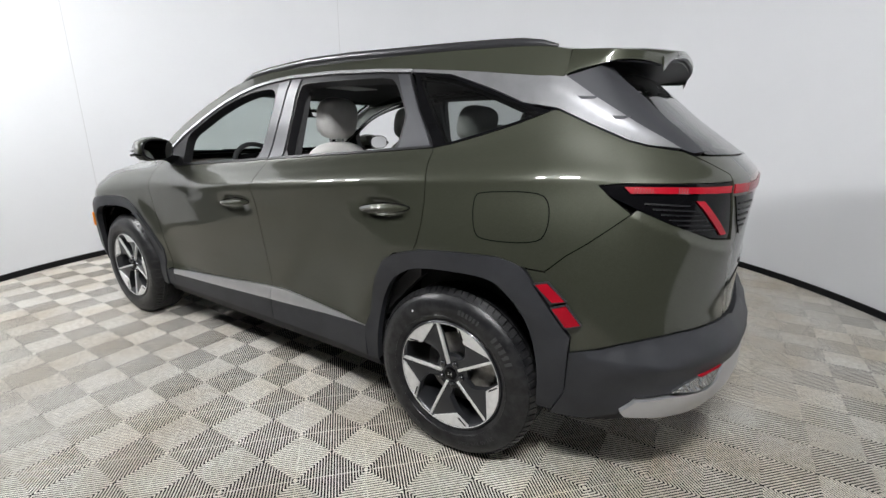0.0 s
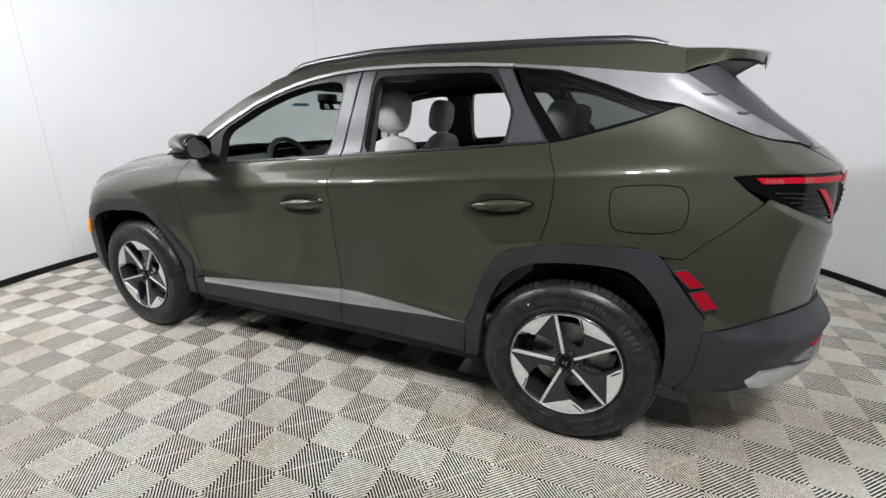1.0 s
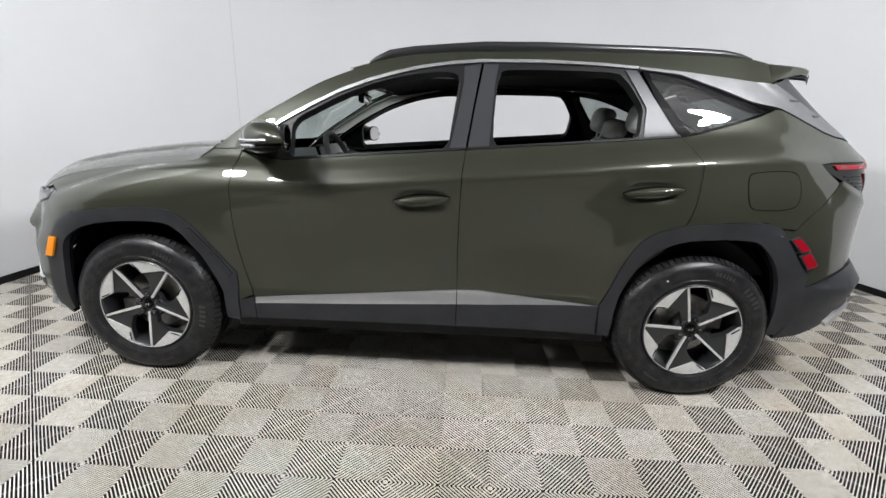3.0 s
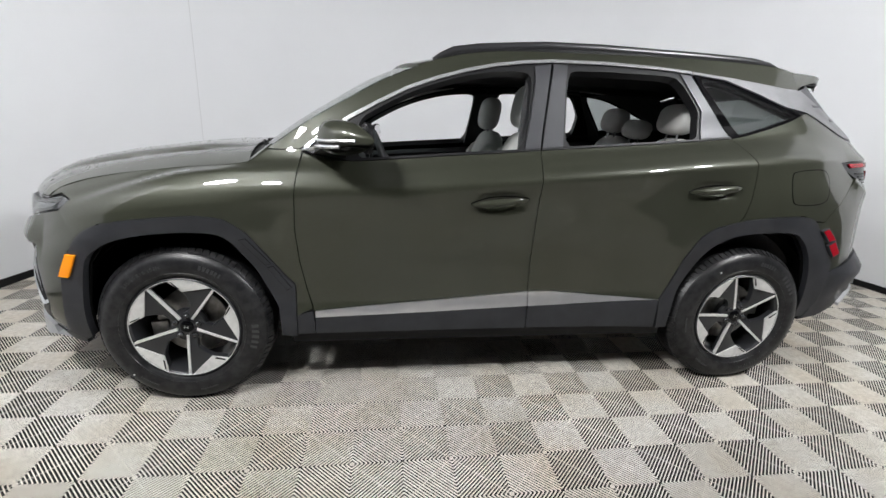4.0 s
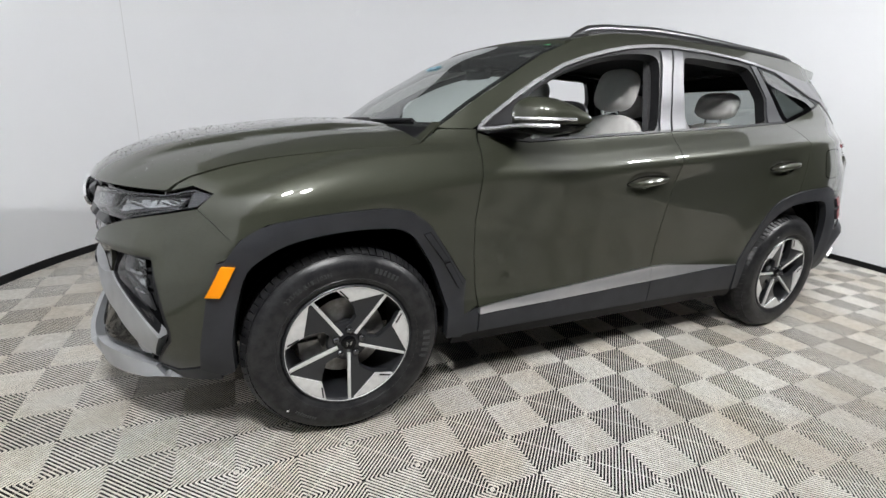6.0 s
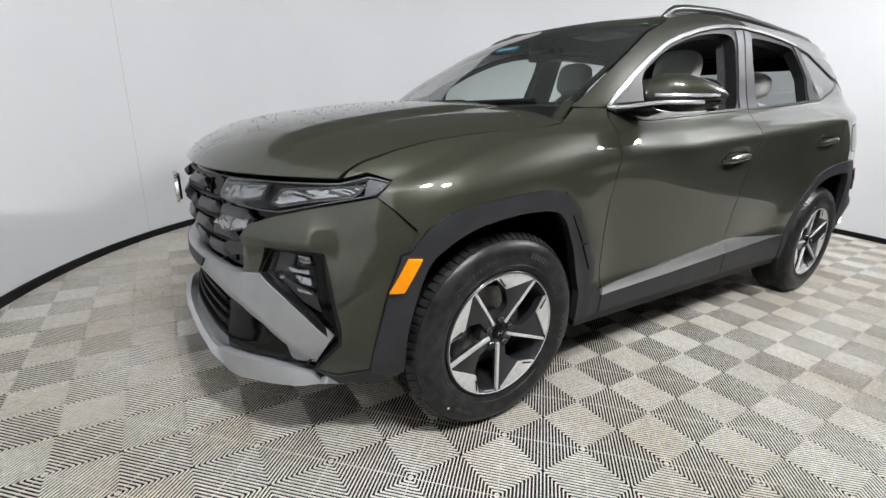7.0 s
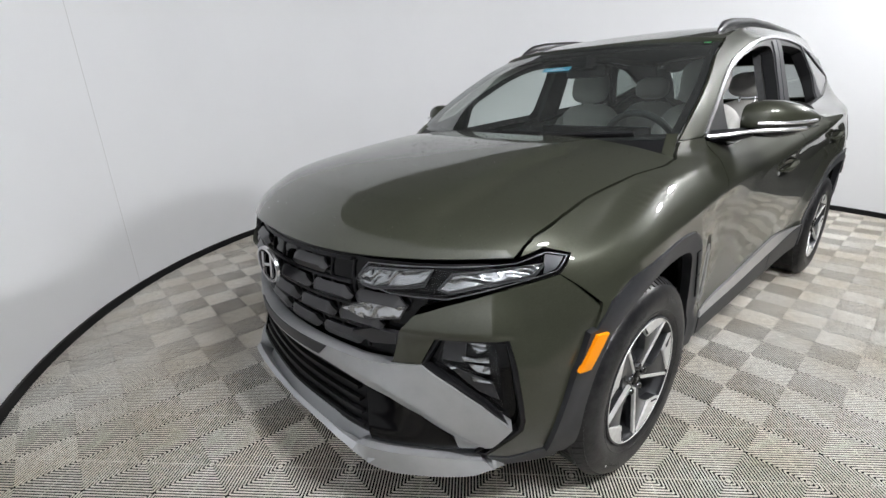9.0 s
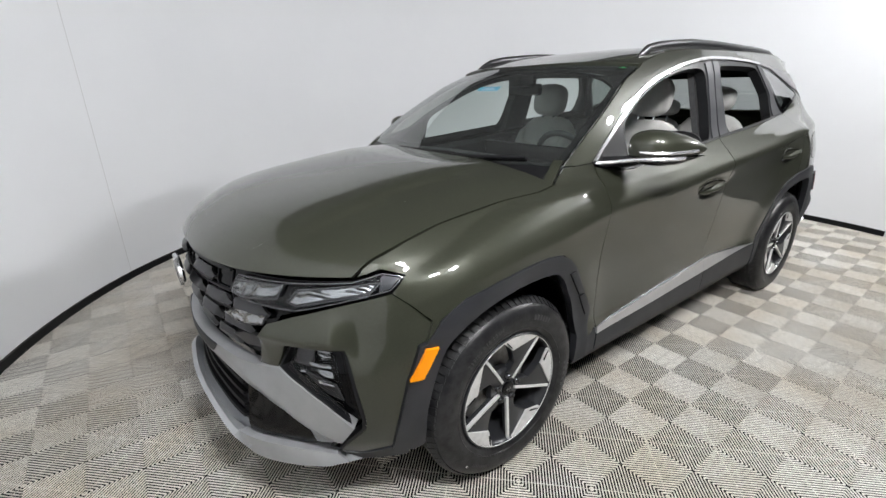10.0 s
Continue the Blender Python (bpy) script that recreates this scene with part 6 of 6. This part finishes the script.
for i in range(n):
    a = 2 * math.pi * i / n
    c = Vector((0, math.cos(a), math.sin(a)))
    rings.append([bm.verts.new(rot @ (c * .182 + c * .016 * math.cos(b) + Vector((1, 0, 0)) * .016 * math.sin(b))) for b in (2 * math.pi * k / 10 for k in range(10))])
for a, b in zip(rings, rings[1:] + rings[:1]):
    for k in range(10):
        bm.faces.new((a[k], a[(k + 1) % 10], b[(k + 1) % 10], b[k]))
bmesh.ops.recalc_face_normals(bm, faces=bm.faces)
steering = part("steering_wheel", bm, DARKTRIM, car, "black steering wheel")
bm = cushion((.05, .17, .13), (0, 0, 0), None, 3)
box(bm, (.02, .34, .035), (0.005, 0, .0), .006)
box(bm, (.02, .04, .16), (0.005, 0, -.09), .006)
bm.transform(rot)
part("steering_boss", bm, DARKTRIM, steering)
part("steering_column", tube([(-.48, -.37, 1.07), (-.75, -.37, .95)], .04, 12), DARKTRIM, steering)
bm = bmesh.new()
box(bm, (.035, .24, .062), (-.42, 0, 1.455), .014)
rear_view = part("rear_view_mirror", bm, GLOSSBLACK, car, "black inside rear-view mirror")
bm = bmesh.new()
box(bm, (.004, .22, .046), (-.401, 0, 1.455), .001)
part("mirror_glass", bm, MIRRORGLASS, rear_view)
bm = bmesh.new()
box(bm, (.10, .10, .06), (-.455, 0, 1.500), .012)
part("camera_housing", bm, BLACK, rear_view)
bm = bmesh.new()
box(bm, (.75, .22, .28), (-.12, 0, .82), .03)
part("centre_console", bm, DARKTRIM, car, "dark centre console")
bm = bmesh.new()
box(bm, (1.0, 1.5, .35), (1.62, 0, .78), .05)
part("boot_floor", bm, HEADLINER, car)
bm = bmesh.new()
box(bm, (2.3, 1.5, .06), (.2, 0, .42), .02)
part("cabin_floor", bm, HEADLINER, car)


# ---- drops of water on the hood and lit dots in the tail lights ----
def drops(count, seed=8):
    """Flat beads scattered over the hood's middle and far side."""
    rnd = random.Random(seed)
    a = np.array([rnd.uniform(.06, .95) ** 1.3 for _ in range(count)])
    b = np.array([rnd.uniform(-.25, .92) for _ in range(count)])
    p = hood_surface(a, b)
    n = np.cross(hood_surface(a + .003, b) - p, hood_surface(a, b + .003) - p)
    n /= np.linalg.norm(n, axis=1)[:, None]
    n[n[:, 2] < 0] *= -1
    verts, faces = [], []
    for q, m in zip(p, n):
        r = rnd.choice((.0012, .0016, .0022, .0032))
        m = Vector(m)
        u = m.orthogonal().normalized()
        v = m.cross(u)
        k = len(verts)
        for ring, up in ((1.0, -.0002), (.72, .45 * r)):
            for i in range(7):
                w = 2 * math.pi * i / 7
                verts.append(Vector(q) + (u * math.cos(w) + v * math.sin(w)) * r * ring * rnd.uniform(.85, 1.1) + m * up)
        verts.append(Vector(q) + m * .62 * r)
        for i in range(7):
            j = (i + 1) % 7
            faces += [(k + i, k + j, k + 7 + j, k + 7 + i), (k + 7 + i, k + 7 + j, k + 14)]
    return verts, faces


drop_verts, drop_faces = drops(520)
tagged(from_lists("water_beading", drop_verts, drop_faces, WATER, hood, "small beads of water on the hood", 60), kind="stuff")
for side in (1, -1):
    bm = bmesh.new()
    for s0, cols, rows_ in ((1.985, 7, 3), (2.120, 4, 4)):
        for i in range(cols):
            for j in range(rows_):
                p = skin(s0 + .009 * i, 1.1605 + .0052 * j)[0] + skin_normal(s0 + .009 * i, 1.1605 + .0052 * j)[0] * .0035
                box(bm, (.0030, .0030, .0022), p, 0)
    tagged(part("lamp_dots", mirrored(bm, side), CHROME, [ob for ob in car.children if ob.name.startswith("tail_light")][0 if side > 0 else 1]), kind="stuff")


# ---- the floor's tiles: ribs at 45 degrees that turn from square to square ----
RIBS, RIB_H = 12, 0.0036


def tile_mesh(x0, y0, clip=False):
    """One tile of two by two squares, its first corner a rib centre. Clipped at the round wall if asked."""
    verts, faces = [], []
    q, c = PITCH, PITCH / RIBS

    def bar(a, b, half, top):
        if clip:
            d, o = b - a, a + np.array([x0 - ROOM_X, y0 - ROOM_Y])
            k2, k1, k0 = d @ d, 2 * d @ o, o @ o - (ROOM_R - 0.004) ** 2
            root = k1 * k1 - 4 * k2 * k0
            if root <= 0:
                return
            t0, t1 = max(0, (-k1 - root**0.5) / 2 / k2), min(1, (-k1 + root**0.5) / 2 / k2)
            if t1 - t0 < 0.02:
                return
            a, b = a + d * t0, a + d * t1
        d = b - a
        n = np.array([-d[1], d[0]]) / (np.linalg.norm(d) + 1e-9)
        k = len(verts)
        for p in (a, b):
            for w, z in ((-half, -RIB_H), (-half * 0.86, top), (half * 0.86, top), (half, -RIB_H)):
                verts.append((p[0] + n[0] * w, p[1] + n[1] * w, z))
        faces.extend([(k, k + 4, k + 5, k + 1), (k + 1, k + 5, k + 6, k + 2), (k + 2, k + 6, k + 7, k + 3), (k + 3, k + 7, k + 4, k)])

    for i in (0, 1):
        for j in (0, 1):
            o = np.array([i * q, j * q])
            even = (i + j) % 2 == 0
            for k in range(2 * RIBS):
                s = (k + 0.5) * c
                lo, hi = max(0.0, s - q), min(s, q)
                a, b = np.array([lo, s - lo]), np.array([hi, s - hi])
                if not even:
                    a[0], b[0] = q - a[0], q - b[0]
                bar(o + a, o + b, c * 0.7071 * 0.18, 0.0)
            a, b = (np.array([0, 0]), np.array([q, q])) if even else (np.array([q, 0]), np.array([0, q]))
            bar(o + a, o + b, 0.0009, -0.0025)
    return verts, faces


def lay_tiles():
    whole = None
    n = math.ceil(2 * ROOM_R / (2 * PITCH)) + 2
    for i in range(-n, n):
        for j in range(-n, n):
            x, y = TILE_X + 2 * PITCH * i, TILE_Y + 2 * PITCH * j
            far = [math.hypot(x + a * 2 * PITCH - ROOM_X, y + b * 2 * PITCH - ROOM_Y) for a in (0, 1) for b in (0, 1)]
            if min(far) > ROOM_R - 0.02:
                continue
            if max(far) < ROOM_R - 0.01:
                if whole is None:
                    whole = bpy.data.meshes.new("tile")
                    whole.from_pydata(*(lambda m: (m[0], [], m[1]))(tile_mesh(x, y)))
                    whole.materials.append(TILEPLASTIC)
                me = whole
            else:
                v, f = tile_mesh(x, y, True)
                if not f:
                    continue
                me = bpy.data.meshes.new("tile")
                me.from_pydata(v, [], f)
                me.materials.append(TILEPLASTIC)
            ob = new("tile", me)
            ob.location = (x, y, 0)
            ob.parent = floor


lay_tiles()
